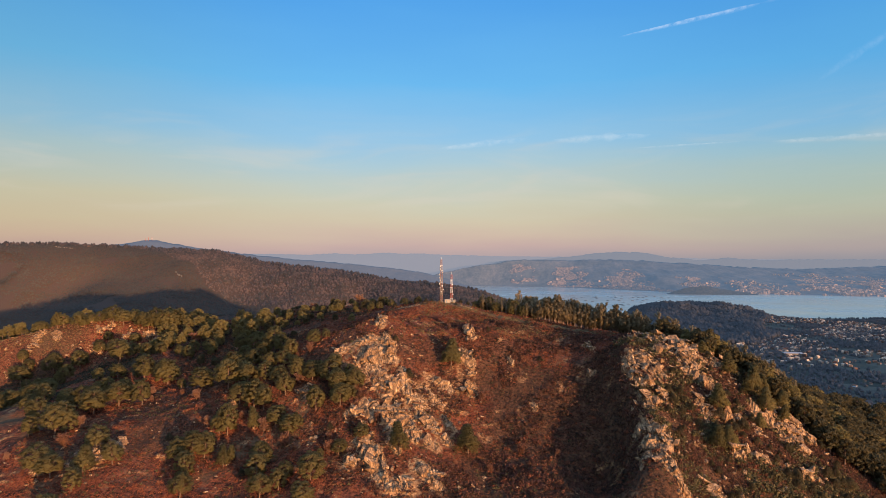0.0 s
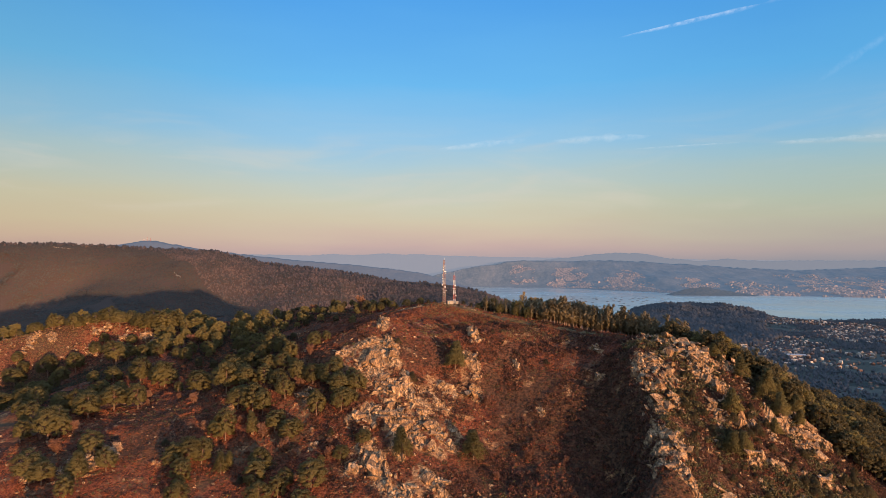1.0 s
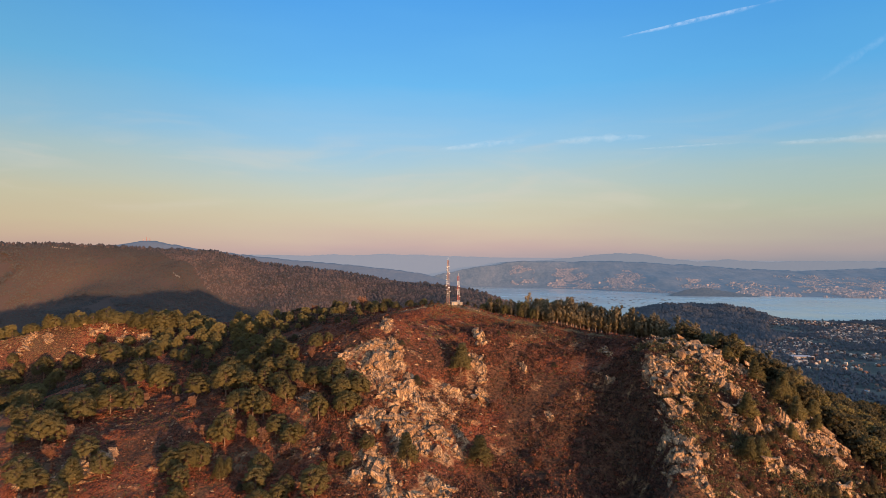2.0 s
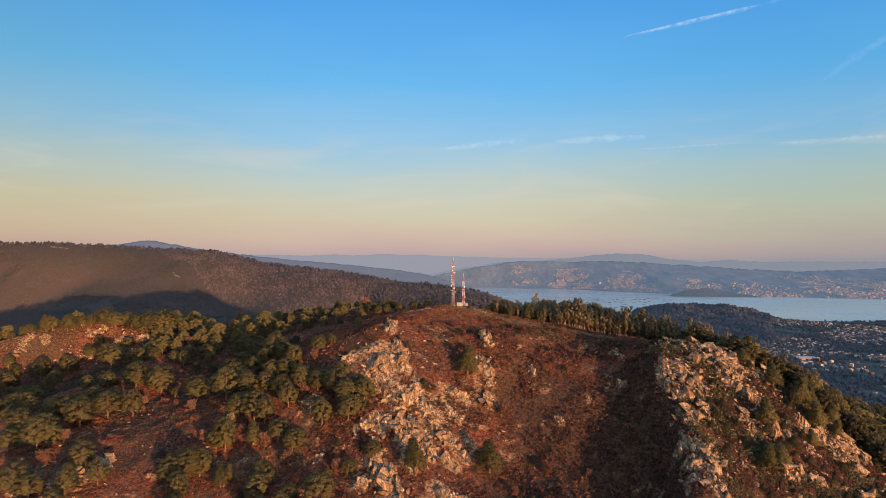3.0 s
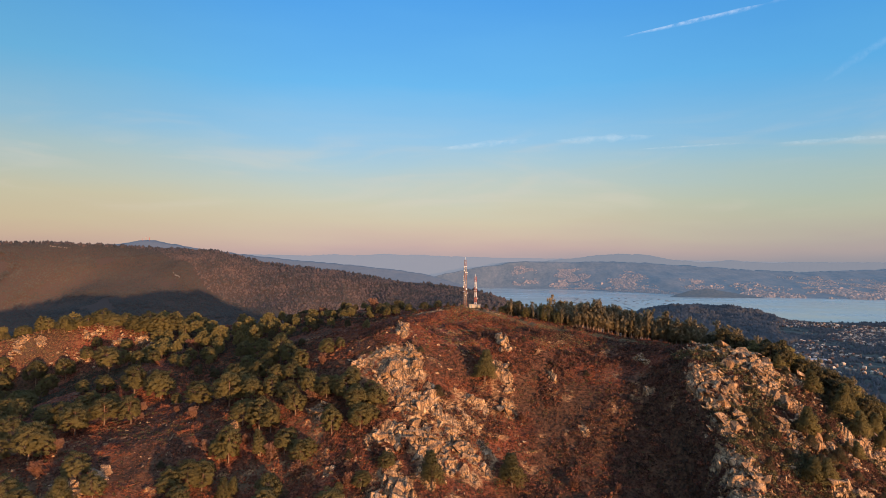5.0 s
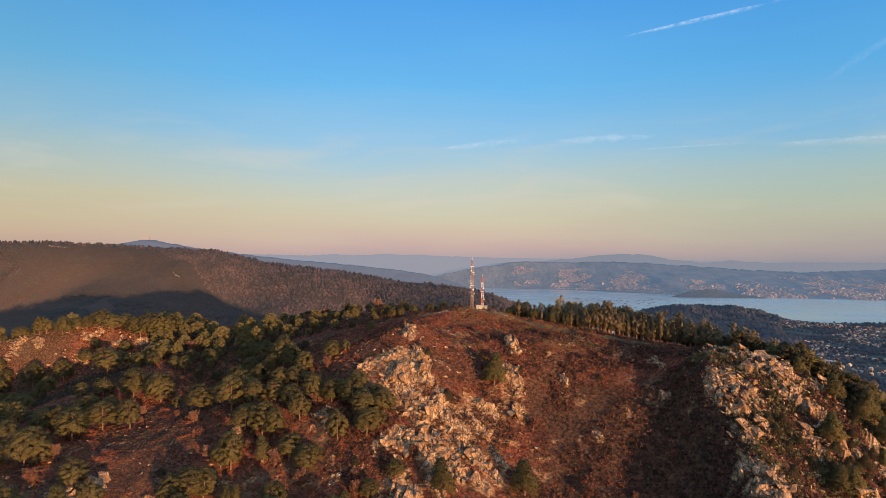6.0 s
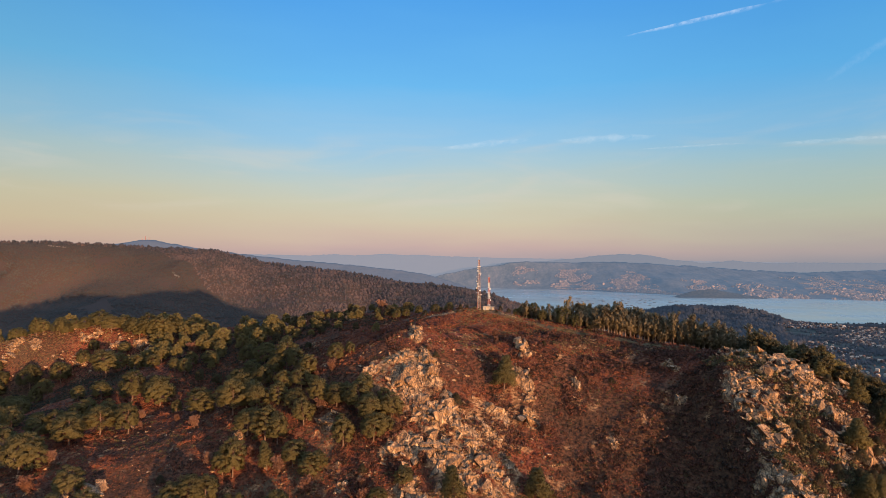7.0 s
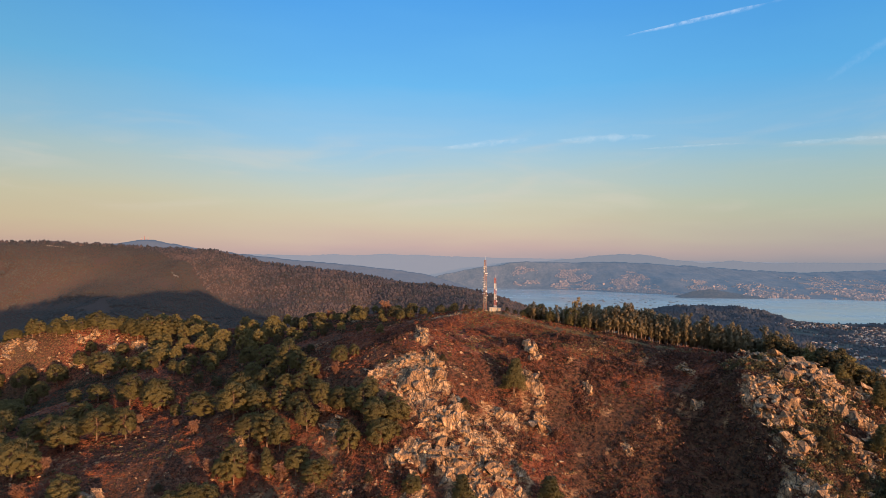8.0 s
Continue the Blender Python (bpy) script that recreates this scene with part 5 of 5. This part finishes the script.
def mast(x, y, height, foot, top, bands, dishes, seed, label, paints):
    """A lattice mast: banded sections of four legs and braces, with drums, panels and a rod."""
    rng = np.random.RandomState(seed)
    root = new("radio_mast")
    root.location = (x, y, float(land(x, y)) - 0.1)
    bm = bmesh.new()
    box(bm, 0, 0, -0.6, foot * 1.5, foot * 1.5, 0.9)
    part("footing", bm, M_PLASTER, root, "concrete footing")
    wide = lambda z: foot + (top - foot) * z / height
    for k in range(bands):
        z0, z1 = 0.4 + (height - 0.4) * k / bands, 0.4 + (height - 0.4) * (k + 1) / bands
        bm = bmesh.new()
        steps = max(2, int((z1 - z0) / 1.3))
        for i in range(4):
            s0, s1 = ((-1, -1), (1, -1), (1, 1), (-1, 1))[i], ((1, -1), (1, 1), (-1, 1), (-1, -1))[i]
            w0, w1 = wide(z0) / 2, wide(z1) / 2
            bar(bm, (s0[0] * w0, s0[1] * w0, z0), (s0[0] * w1, s0[1] * w1, z1), 0.26)
            for j in range(steps):
                a, b = z0 + (z1 - z0) * j / steps, z0 + (z1 - z0) * (j + 1) / steps
                wa, wb = wide(a) / 2, wide(b) / 2
                p, q = (s0, s1) if j % 2 else (s1, s0)
                bar(bm, (p[0] * wa, p[1] * wa, a), (q[0] * wb, q[1] * wb, b), 0.11)
                bar(bm, (s0[0] * wb, s0[1] * wb, b), (s1[0] * wb, s1[1] * wb, b), 0.09)
        red = (bands - 1 - k) % 2 == 0
        part("section", bm, paints[0] if red else paints[1], root, "dull red lattice" if red else "pale lattice")
    bm = bmesh.new()
    bar(bm, (0, 0, height - 0.3), (0, 0, height + 2.2), 0.12)
    part("rod", bm, M_GREY, root)
    bm = bmesh.new()
    for i in range(int(height / 0.5)):
        bar(bm, (-0.25, 0, 0.6 + i * 0.5), (0.25, 0, 0.6 + i * 0.5), 0.04)
    bar(bm, (-0.25, 0, 0.4), (-0.25, 0, height - 0.3), 0.05)
    bar(bm, (0.25, 0, 0.4), (0.25, 0, height - 0.3), 0.05)
    part("ladder", bm, M_GREY, root)
    for k in range(dishes):
        z = height * (0.24 + 0.66 * (k + 0.5 * rng.rand()) / dishes)
        a = rng.choice([-2.6, -1.9, -1.2, -0.4, 3.0, 0.3]) + 0.3 * rng.rand()
        d = wide(z) * 0.55 + 0.5
        size = 0.35 + 0.42 * rng.rand()
        at = Vector((d * math.cos(a), d * math.sin(a), z))
        q = Vector((math.cos(a), math.sin(a), 0)).to_track_quat("Z", "Y").to_matrix().to_4x4()
        bm = bmesh.new()
        if k % 3 == 2:
            bmesh.ops.create_cube(bm, size=1, matrix=Matrix.Translation(at) @ q @ Matrix.Diagonal((2.3, 0.42, 0.22, 1)))
            bmesh.ops.bevel(bm, geom=list(bm.edges), offset=0.05, segments=1, affect="EDGES")
            ob = part("panel_antenna", bm, M_WHITE, root, "white panel antenna")
        else:
            bmesh.ops.create_cone(bm, cap_ends=True, segments=18, radius1=size * 0.75, radius2=size, depth=0.55, matrix=Matrix.Translation(at) @ q)
            bmesh.ops.create_uvsphere(bm, u_segments=14, v_segments=6, radius=size, matrix=Matrix.Translation(at) @ q @ Matrix.Translation((0, 0, 0.27)) @ Matrix.Diagonal((1, 1, 0.25, 1)))
            ob = part("dish_antenna", bm, M_WHITE, root, "white drum antenna")
        bm = bmesh.new()
        bar(bm, at * 1.0, (wide(z) * 0.4 * math.cos(a), wide(z) * 0.4 * math.sin(a), z), 0.12)
        part("bracket", bm, M_GREY, ob)
    return tagged(root, label, "mast")


M_FADED = surface("faded_red_steel", [(0.3, (0.15, 0.075, 0.052)), (0.7, (0.26, 0.13, 0.09))], 0.6, 0.6, 0.1)
M_DULL = surface("dull_cream_steel", [(0.3, (0.18, 0.125, 0.085)), (0.7, (0.30, 0.22, 0.16))], 0.6, 0.6, 0.1)
mast(-1.3, 478, 34.0, 2.1, 1.0, 7, 15, 3, "tall faded red and cream lattice radio mast hung with antennas", (M_FADED, M_DULL))
mast(7.0, 495, 23.5, 1.5, 1.0, 6, 5, 4, "shorter red and white lattice radio mast", (M_RED, M_WHITE))


def hut(x, y, turn, sx, sy, h):
    root = new("equipment_hut")
    root.matrix_basis = pose(x, y, float(land(x, y)) - 0.3, 0, 0, turn)
    bm = bmesh.new()
    box(bm, 0, 0, 0, sx, sy, h)
    part("wall", bm, M_PLASTER, root)
    bm = bmesh.new()
    box(bm, 0, 0, h, sx + 0.6, sy + 0.6, 0.25)
    bmesh.ops.bevel(bm, geom=list(bm.edges), offset=0.06, segments=1, affect="EDGES")
    part("roof", bm, M_PLASTER, root, "flat concrete roof slab")
    bm = bmesh.new()
    box(bm, -sx * 0.2, -sy / 2 - 0.03, 0.3, 1.0, 0.08, 2.0)
    part("door", bm, M_DOOR, root, "dark metal door")
    return tagged(root, "small cream plastered equipment hut below the masts", "hut")


hut(3.4, 477.5, 12, 4.6, 3.4, 2.7)
hut(8.6, 486, -8, 2.8, 2.6, 2.3)

# ---- houses on the plain ----
M_WALL = surface("rendered_house_wall", [(0.2, (0.13, 0.095, 0.07)), (0.5, (0.25, 0.19, 0.14)), (0.85, (0.45, 0.37, 0.29))], 6, 0.9, 0.1, vary="object", spread=0.3)
M_SHEET = surface("pale_sheet_roof", [(0.3, (0.20, 0.20, 0.20)), (0.7, (0.34, 0.34, 0.34))], 8, 0.6, 0.1)
M_PANE = surface("dark_window", [(0.3, (0.03, 0.035, 0.04)), (0.7, (0.06, 0.065, 0.07))], 3, 0.2, 0)


def house(sx, sy, h, pitch, label, roof_material, name="house"):
    root = new(name)
    bm = bmesh.new()
    box(bm, 0, 0, -2.5, sx, sy, h + 2.5)
    part("wall", bm, M_WALL, root)
    bm = bmesh.new()
    e = 0.5
    v = [bm.verts.new(c) for c in ((-sx / 2 - e, -sy / 2 - e, h - 0.15), (sx / 2 + e, -sy / 2 - e, h - 0.15), (sx / 2 + e, sy / 2 + e, h - 0.15), (-sx / 2 - e, sy / 2 + e, h - 0.15),
                                   (-sx / 2 - e + pitch * 0.6, 0, h + pitch), (sx / 2 + e - pitch * 0.6, 0, h + pitch))]
    for f in ((0, 1, 5, 4), (2, 3, 4, 5), (1, 2, 5), (3, 0, 4), (3, 2, 1, 0)):
        bm.faces.new([v[i] for i in f])
    part("roof", bm, roof_material, root)
    for k in range(int(sx // 3.5)):
        bm = bmesh.new()
        box(bm, -sx / 2 + 1.8 + k * 3.5, -sy / 2 - 0.02, h * 0.45, 1.2, 0.08, 1.4)
        part("window", bm, M_PANE, root)
    return tagged(root, label, "house", "houses on the plain")


def spread_houses():
    r = np.random.RandomState(17)
    kinds = [house(8, 6.5, 4.2, 2.4, "white two-storey house with a clay tile roof", M_TILE), house(9, 6.5, 3.2, 2.2, "low pale house with a clay tile roof", M_TILE),
             house(7, 6.5, 5.6, 2.2, "tall narrow white house with a tile roof", M_TILE), house(13, 8, 3.6, 1.6, "pale workshop with a grey sheet roof", M_SHEET)]
    firsts = list(kinds)
    count, tries = 0, 0
    while count < 295 and tries < 20000:
        tries += 1
        y = 760 + 1190 * r.rand() ** 0.8
        x = y * (0.47 + 0.33 * r.rand())
        if mounds(x, y, MASSIF) > 6 or lowland(x, y) < 2 or rough(x, y, 170, 3, 27) < 0.47:
            continue
        k = kinds[int(r.rand() ** 1.2 * 4)]
        m = pose(x, y, float(land(x, y, False)), 0, 0, r.rand() * 360) @ Matrix.Scale(0.55 + 0.25 * r.rand(), 4)
        if k in firsts:
            firsts.remove(k)
            k.matrix_basis = m
        else:
            copy_thing(k, m)
        count += 1
    # a row of farm buildings in a clearing high on the wooded ridge
    for k in range(7):
        x, y = -1236 + 9 * k + 3 * r.rand(), 1905 + 4 * r.rand()
        tagged(copy_thing(kinds[3] if k % 2 else kinds[1], pose(x, y, float(land(x, y, False)) + 0.6, 0, 0, 5 * r.normal()) @ Matrix.Scale(0.55, 4)), "pale farm building in a clearing on the wooded ridge", group="farm on the ridge")
    big = house(32, 14, 5, 1.6, "long white industrial shed with a pale sheet roof", M_SHEET, "warehouse")
    big.matrix_basis = pose(640, 1100, float(land(640, 1100, False)), 0, 0, -8)
    tagged(big, category="warehouse", group="sheds on the plain")


spread_houses()

def forest_track(x0, y0, x1, y1, width):
    """A pale cutting that climbs the wooded ridge: a strip laid on the slope, with a bank on its upper side."""
    n = 24
    t = np.linspace(0, 1, n)
    x, y = x0 + (x1 - x0) * t + 3 * np.sin(t * 9), y0 + (y1 - y0) * t
    vs = []
    for dx, up in ((-1.0, 0.8), (-0.4, 2.0), (0.4, 2.2), (1.0, 3.4)):
        vs.append(np.stack([x, y + dx * width, land(x, y + dx * width, False) + up], -1))
    v = np.concatenate(vs)
    i = np.arange(4 * n).reshape(4, n)
    faces = np.stack([i[:-1, :-1], i[:-1, 1:], i[1:, 1:], i[1:, :-1]], -1).reshape(-1, 4)
    tagged(new("forest_track", mesh_of("forest_track", v, faces, M_TRACK, True)), "pale earth track cut through the woods on the ridge", "track", kind="structure")


M_TRACK = surface("pale_earth", [(0.3, (0.10, 0.078, 0.06)), (0.7, (0.17, 0.14, 0.11))], 6, 0.95, 0.2)
forest_track(-800, 1790, -770, 1765, 1.5)

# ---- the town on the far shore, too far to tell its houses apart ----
# wall colours, plus an emission that imitates haze over the houses
M_HAZED_TOWN = surface("hazed_town_walls", [(0.1, (0.04, 0.032, 0.028)), (0.45, (0.09, 0.07, 0.06)), (0.75, (0.13, 0.09, 0.07)), (1.0, (0.21, 0.14, 0.105))], 60, 0.9, 0, vary="island", spread=0.5, glow=(0.062, 0.068, 0.090))


def gabled():
    v = np.array([(-.5, -.5, -.4), (.5, -.5, -.4), (.5, .5, -.4), (-.5, .5, -.4), (-.5, -.5, .7), (.5, -.5, .7), (.5, .5, .7), (-.5, .5, .7), (-.4, 0, 1.0), (.4, 0, 1.0)])
    q = [(0, 1, 5, 4), (1, 2, 6, 5), (2, 3, 7, 6), (3, 0, 4, 7), (4, 5, 9, 8), (6, 7, 8, 9)]
    tri = [t for a, b, c, d in q for t in ((a, b, c), (a, c, d))] + [(5, 6, 9), (7, 4, 8)]
    return v, np.array(tri)


QUARTERS = [(530, 715, 0.62, 0.88, 150, 0.0), (530, 735, 0.20, 0.50, 260, 0.05), (790, 1085, 0.06, 0.44, 620, 0.04), (840, 1085, 0.44, 0.76, 330, 0.0), (1130, 1420, 0.20, 0.46, 420, 0.04),
            (1270, 1430, 0.46, 0.76, 200, 0.0), (1070, 1500, 0.03, 0.20, 380, 0.05), (1560, 1800, 0.24, 0.48, 300, 0.02), (1790, 2070, 0.01, 0.20, 480, 0.22), (1850, 2130, 0.20, 0.48, 330, 0.06),
            (2120, 2560, 0.01, 0.30, 900, 0.25), (2330, 2860, 0.30, 0.80, 560, 0.03), (2500, 2900, 0.02, 0.40, 560, 0.2), (2600, 3100, 0.30, 0.70, 420, 0.03), (2900, 3500, 0.02, 0.6, 500, 0.1)]


def far_town():
    r = np.random.RandomState(23)
    xs, ys, hs, ws = [], [], [], []
    # quarters of the town: from x to x, from depth to depth above the shore (0 to 1), houses, share of tall blocks
    for x0, x1, t0, t1, n, share in QUARTERS:
        n = int(2.8 * n)
        u, v = r.rand(n), r.rand(n)
        x = x0 + (x1 - x0) * (0.5 + (u - 0.5) * (0.75 + 0.25 * np.sin(6 * v))) + 12 * r.normal(size=n)
        t = np.clip(t0 + (t1 - t0) * v + 0.01 * r.normal(size=n), 0.012, 0.92)
        keep = rough(x, t * 900, 70, 3, 95) > 0.43
        x, t = x[keep], t[keep]
        m = len(x)
        xs.append(x)
        ys.append(np.interp(x, FAR_SHORE.fx, FAR_SHORE.fy) * (1 - t) + FAR_SHORE.crest_y * t)
        tall = (r.rand(m) < share) & (t < 0.35)
        hs.append(np.where(tall, 6 + 7 * r.rand(m), 2.2 + 2.0 * r.rand(m)))
        ws.append(np.where(tall, 6 + 8 * r.rand(m), 3.0 + 3.2 * r.rand(m)))
    x, y, h, w = (np.concatenate(a) for a in (xs, ys, hs, ws))
    z = FAR_SHORE.height(x, y)
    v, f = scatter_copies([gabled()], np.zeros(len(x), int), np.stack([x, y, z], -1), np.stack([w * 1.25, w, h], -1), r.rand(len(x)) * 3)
    tagged(new("far_town", mesh_of("far_town", v, f, M_HAZED_TOWN)), "sunlit pale houses of a town along the far shore, with a haze glow", "town", kind="stuff")


far_town()


def dense_quarter():
    """Close rows of small houses towards the bay, past the count of those that stand alone."""
    r = np.random.RandomState(47)
    y = 950 + 1020 * r.rand(9000) ** 0.75
    x = y * (0.47 + 0.35 * r.rand(9000))
    ok = (rough(x, y, 150, 3, 27) > 0.50) & (lowland(x, y) > 2) & (mounds(x, y, MASSIF) < 6) & ((y > 1330) | (r.rand(9000) < 0.7))
    x, y = x[ok][:1700], y[ok][:1700]
    s = 3.2 + 2.4 * r.rand(len(x))
    v, f = scatter_copies([gabled()], np.zeros(len(x), int), np.stack([x, y, land(x, y, False)], -1), np.stack([s * 1.3, s, 3 + 3 * r.rand(len(x))], -1), r.rand(len(x)) * 3)
    tagged(new("town_quarter", mesh_of("town_quarter", v, f, M_QUARTER)), "crowded small sunlit houses of a town near the bay", "town", kind="stuff")


M_QUARTER = surface("town_walls", [(0.2, (0.11, 0.058, 0.042)), (0.5, (0.22, 0.145, 0.10)), (0.85, (0.48, 0.36, 0.26))], 30, 0.9, 0, vary="island", spread=0.4)
dense_quarter()

# ---- mussel rafts and boats on the bay ----
M_RAFT = surface("dark_raft_timber", [(0.3, (0.05, 0.048, 0.045)), (0.7, (0.10, 0.09, 0.085))], 3, 0.8, 0.2)


def raft():
    root = new("mussel_raft")
    for k in range(4):
        bm = bmesh.new()
        bmesh.ops.create_cone(bm, cap_ends=True, segments=10, radius1=1.2, radius2=1.2, depth=24, matrix=pose(-9 + 6 * k, 0, 0.3, 90, 0, 0))
        part("float", bm, M_RAFT, root)
    for k in range(5):
        bm = bmesh.new()
        bar(bm, (-12, -11 + 5.5 * k, 1.7), (12, -11 + 5.5 * k, 1.7), 0.5)
        part("beam", bm, M_RAFT, root)
    return tagged(root, "dark timber mussel raft afloat on the bay", "raft", "mussel rafts")


def spread_rafts():
    r = np.random.RandomState(29)
    first, n = raft(), 0
    for row in range(7):
        for col in range(12):
            x, y = 540 + 50 * col + 16 * r.normal() + 20 * row, 2650 + 120 * row - 6 * col + 14 * r.normal()
            if r.rand() < 0.12:
                continue
            m = pose(x, y, 0.2, 0, 0, 20 + 6 * r.normal()) @ Matrix.Scale(0.5, 4)
            if n == 0:
                first.matrix_basis = m
            else:
                copy_thing(first, Matrix()).matrix_basis = m
            n += 1


spread_rafts()


def quay(x, y, length, turn):
    """A long low quay with a shed and two cranes, far off on the bay."""
    root = new("quay")
    root.matrix_basis = pose(x, y, 0, 0, 0, turn)
    bm = bmesh.new()
    box(bm, 0, 0, -2, length, 12, 3.6)
    part("deck", bm, M_PLASTER, root, "pale concrete deck")
    bm = bmesh.new()
    box(bm, -length * 0.1, 0, 1.6, length * 0.42, 8, 4.5)
    bmesh.ops.bevel(bm, geom=list(bm.edges), offset=0.6, segments=1, affect="EDGES")
    part("shed", bm, M_WALL, root, "long pale shed")
    for k in (0.28, 0.42):
        bm = bmesh.new()
        bar(bm, (length * k, 0, 1.6), (length * k, 0, 13), 1.0)
        bar(bm, (length * k - 6, 0, 12.5), (length * k + 3, 0, 14), 0.8)
        part("crane", bm, M_RED, root, "red harbour crane")
    return tagged(root, "pale concrete quay with a shed on the bay", "quay")


quay(286, 2000, 30, -4)


def relay(x, y, z, height):
    """A far relay mast: a slim pole with a cross-arm, on the blue ridge."""
    root = new("relay_mast")
    root.location = (x, y, z)
    bm = bmesh.new()
    bar(bm, (0, 0, -6), (0, 0, height), 1.6)
    part("pole", bm, M_RED, root)
    bm = bmesh.new()
    bar(bm, (-3, 0, height * 0.7), (3, 0, height * 0.7), 1.2)
    part("cross_arm", bm, M_WHITE, root)
    return tagged(root, "thin distant relay mast on the blue ridge", "mast", "relay masts")


relay(-1868, 3796, 327, 22)
relay(-1846, 3796, 327, 17)
relay(-1888, 3796, 326, 12)


# ---- vapour trails and thin streaks of cloud ----
def make_cloud(name, strength, colour):
    m, nt, bsdf = shader(name)
    nt.nodes.remove(bsdf)
    em, tr, mx = nt.nodes.new("ShaderNodeEmission"), nt.nodes.new("ShaderNodeBsdfTransparent"), nt.nodes.new("ShaderNodeMixShader")
    em.inputs["Color"].default_value = (*colour, 1)
    n = noise_node(nt, 70, 5)
    thick = nt.nodes.new("ShaderNodeMath")
    thick.operation = "MULTIPLY"
    nt.links.new(sharpen(nt, n.outputs["Fac"], 0.25, 0.75), thick.inputs[0])
    nt.links.new(attribute(nt, "body"), thick.inputs[1])
    k = nt.nodes.new("ShaderNodeMath")
    k.operation = "MULTIPLY"
    k.inputs[1].default_value = strength
    nt.links.new(thick.outputs[0], k.inputs[0])
    nt.links.new(k.outputs[0], mx.inputs[0])
    nt.links.new(tr.outputs[0], mx.inputs[1])
    nt.links.new(em.outputs[0], mx.inputs[2])
    nt.links.new(mx.outputs[0], nt.nodes["Material Output"].inputs["Surface"])
    return m


M_TRAIL = make_cloud("vapour_trail", 0.36, (0.66, 0.66, 0.68))
M_FAINT = make_cloud("old_vapour_trail", 0.06, (0.62, 0.64, 0.68))
M_STREAK = make_cloud("thin_cloud", 0.161, (0.66, 0.62, 0.58))


def streak(name, a, b, width, material, label, seed):
    """A long thin cloud from a to b (x, z at the far sky), thick in the middle and fading at its rims."""
    rng = np.random.RandomState(seed)
    n, k = 70, 9
    vs, body = [], []
    a, b = np.array(a, float), np.array(b, float)
    along = (b - a) / np.linalg.norm(b - a)
    across = np.array([-along[1], along[0]])
    for i in range(n):
        t = i / (n - 1)
        swell = (math.sin(math.pi * t) ** 0.5) * (0.55 + 0.75 * float(grain(t * 60, seed * 3.0, 5))) * (0.4 + 0.9 * t if material is M_TRAIL else 1)
        mid = a + (b - a) * t + across * width * 0.35 * (float(grain(t * 60, seed * 7.0, 9)) - 0.5)
        for j in range(k):
            s = 2 * j / (k - 1) - 1
            p = mid + across * s * width * (swell + 0.05)
            vs.append((p[0], 4900 - 30 * (1 - s * s), p[1]))
            body.append((1 - s * s) ** 1.3 * min(1, 6 * t, 6 * (1 - t)))
    i = np.arange(n * k).reshape(n, k)
    faces = np.stack([i[:-1, :-1], i[:-1, 1:], i[1:, 1:], i[1:, :-1]], -1).reshape(-1, 4)
    me = mesh_of(name, vs, faces, material, True)
    at = me.attributes.new("body", "FLOAT", "POINT")
    at.data.foreach_set("value", np.array(body, np.float32))
    ob = tagged(new(name, me), label, "cloud", kind="structure")
    ob.visible_shadow = False
    return ob


def sky_at(px, py):
    """Place on the far sky for a bearing given in thousandths right of and above the view's axis."""
    return px * 4.9, 200 + py * 4.9


streak("vapour_trail", sky_at(292, 374), sky_at(534, 431), 22, M_TRAIL, "white vapour trail slanting through the blue sky", 1)
streak("vapour_trail", sky_at(530, 431), sky_at(590, 446), 14, M_FAINT, "faint end of the white vapour trail", 7)
streak("cloud_streak", sky_at(-12, 186), sky_at(142, 203), 28, M_STREAK, "thin pale streak of cloud", 2)
streak("cloud_streak", sky_at(180, 200), sky_at(350, 210), 34, M_STREAK, "thin pale streak of cloud", 3)
streak("cloud_streak", sky_at(315, 187), sky_at(500, 199), 10, M_STREAK, "very thin pale streak of cloud", 4)
streak("cloud_streak", sky_at(545, 198), sky_at(790, 214), 24, M_STREAK, "long thin pale streak of cloud", 5)
streak("vapour_trail", sky_at(625, 300), sky_at(790, 410), 44, M_FAINT, "very faint old vapour trail high in the sky", 6)
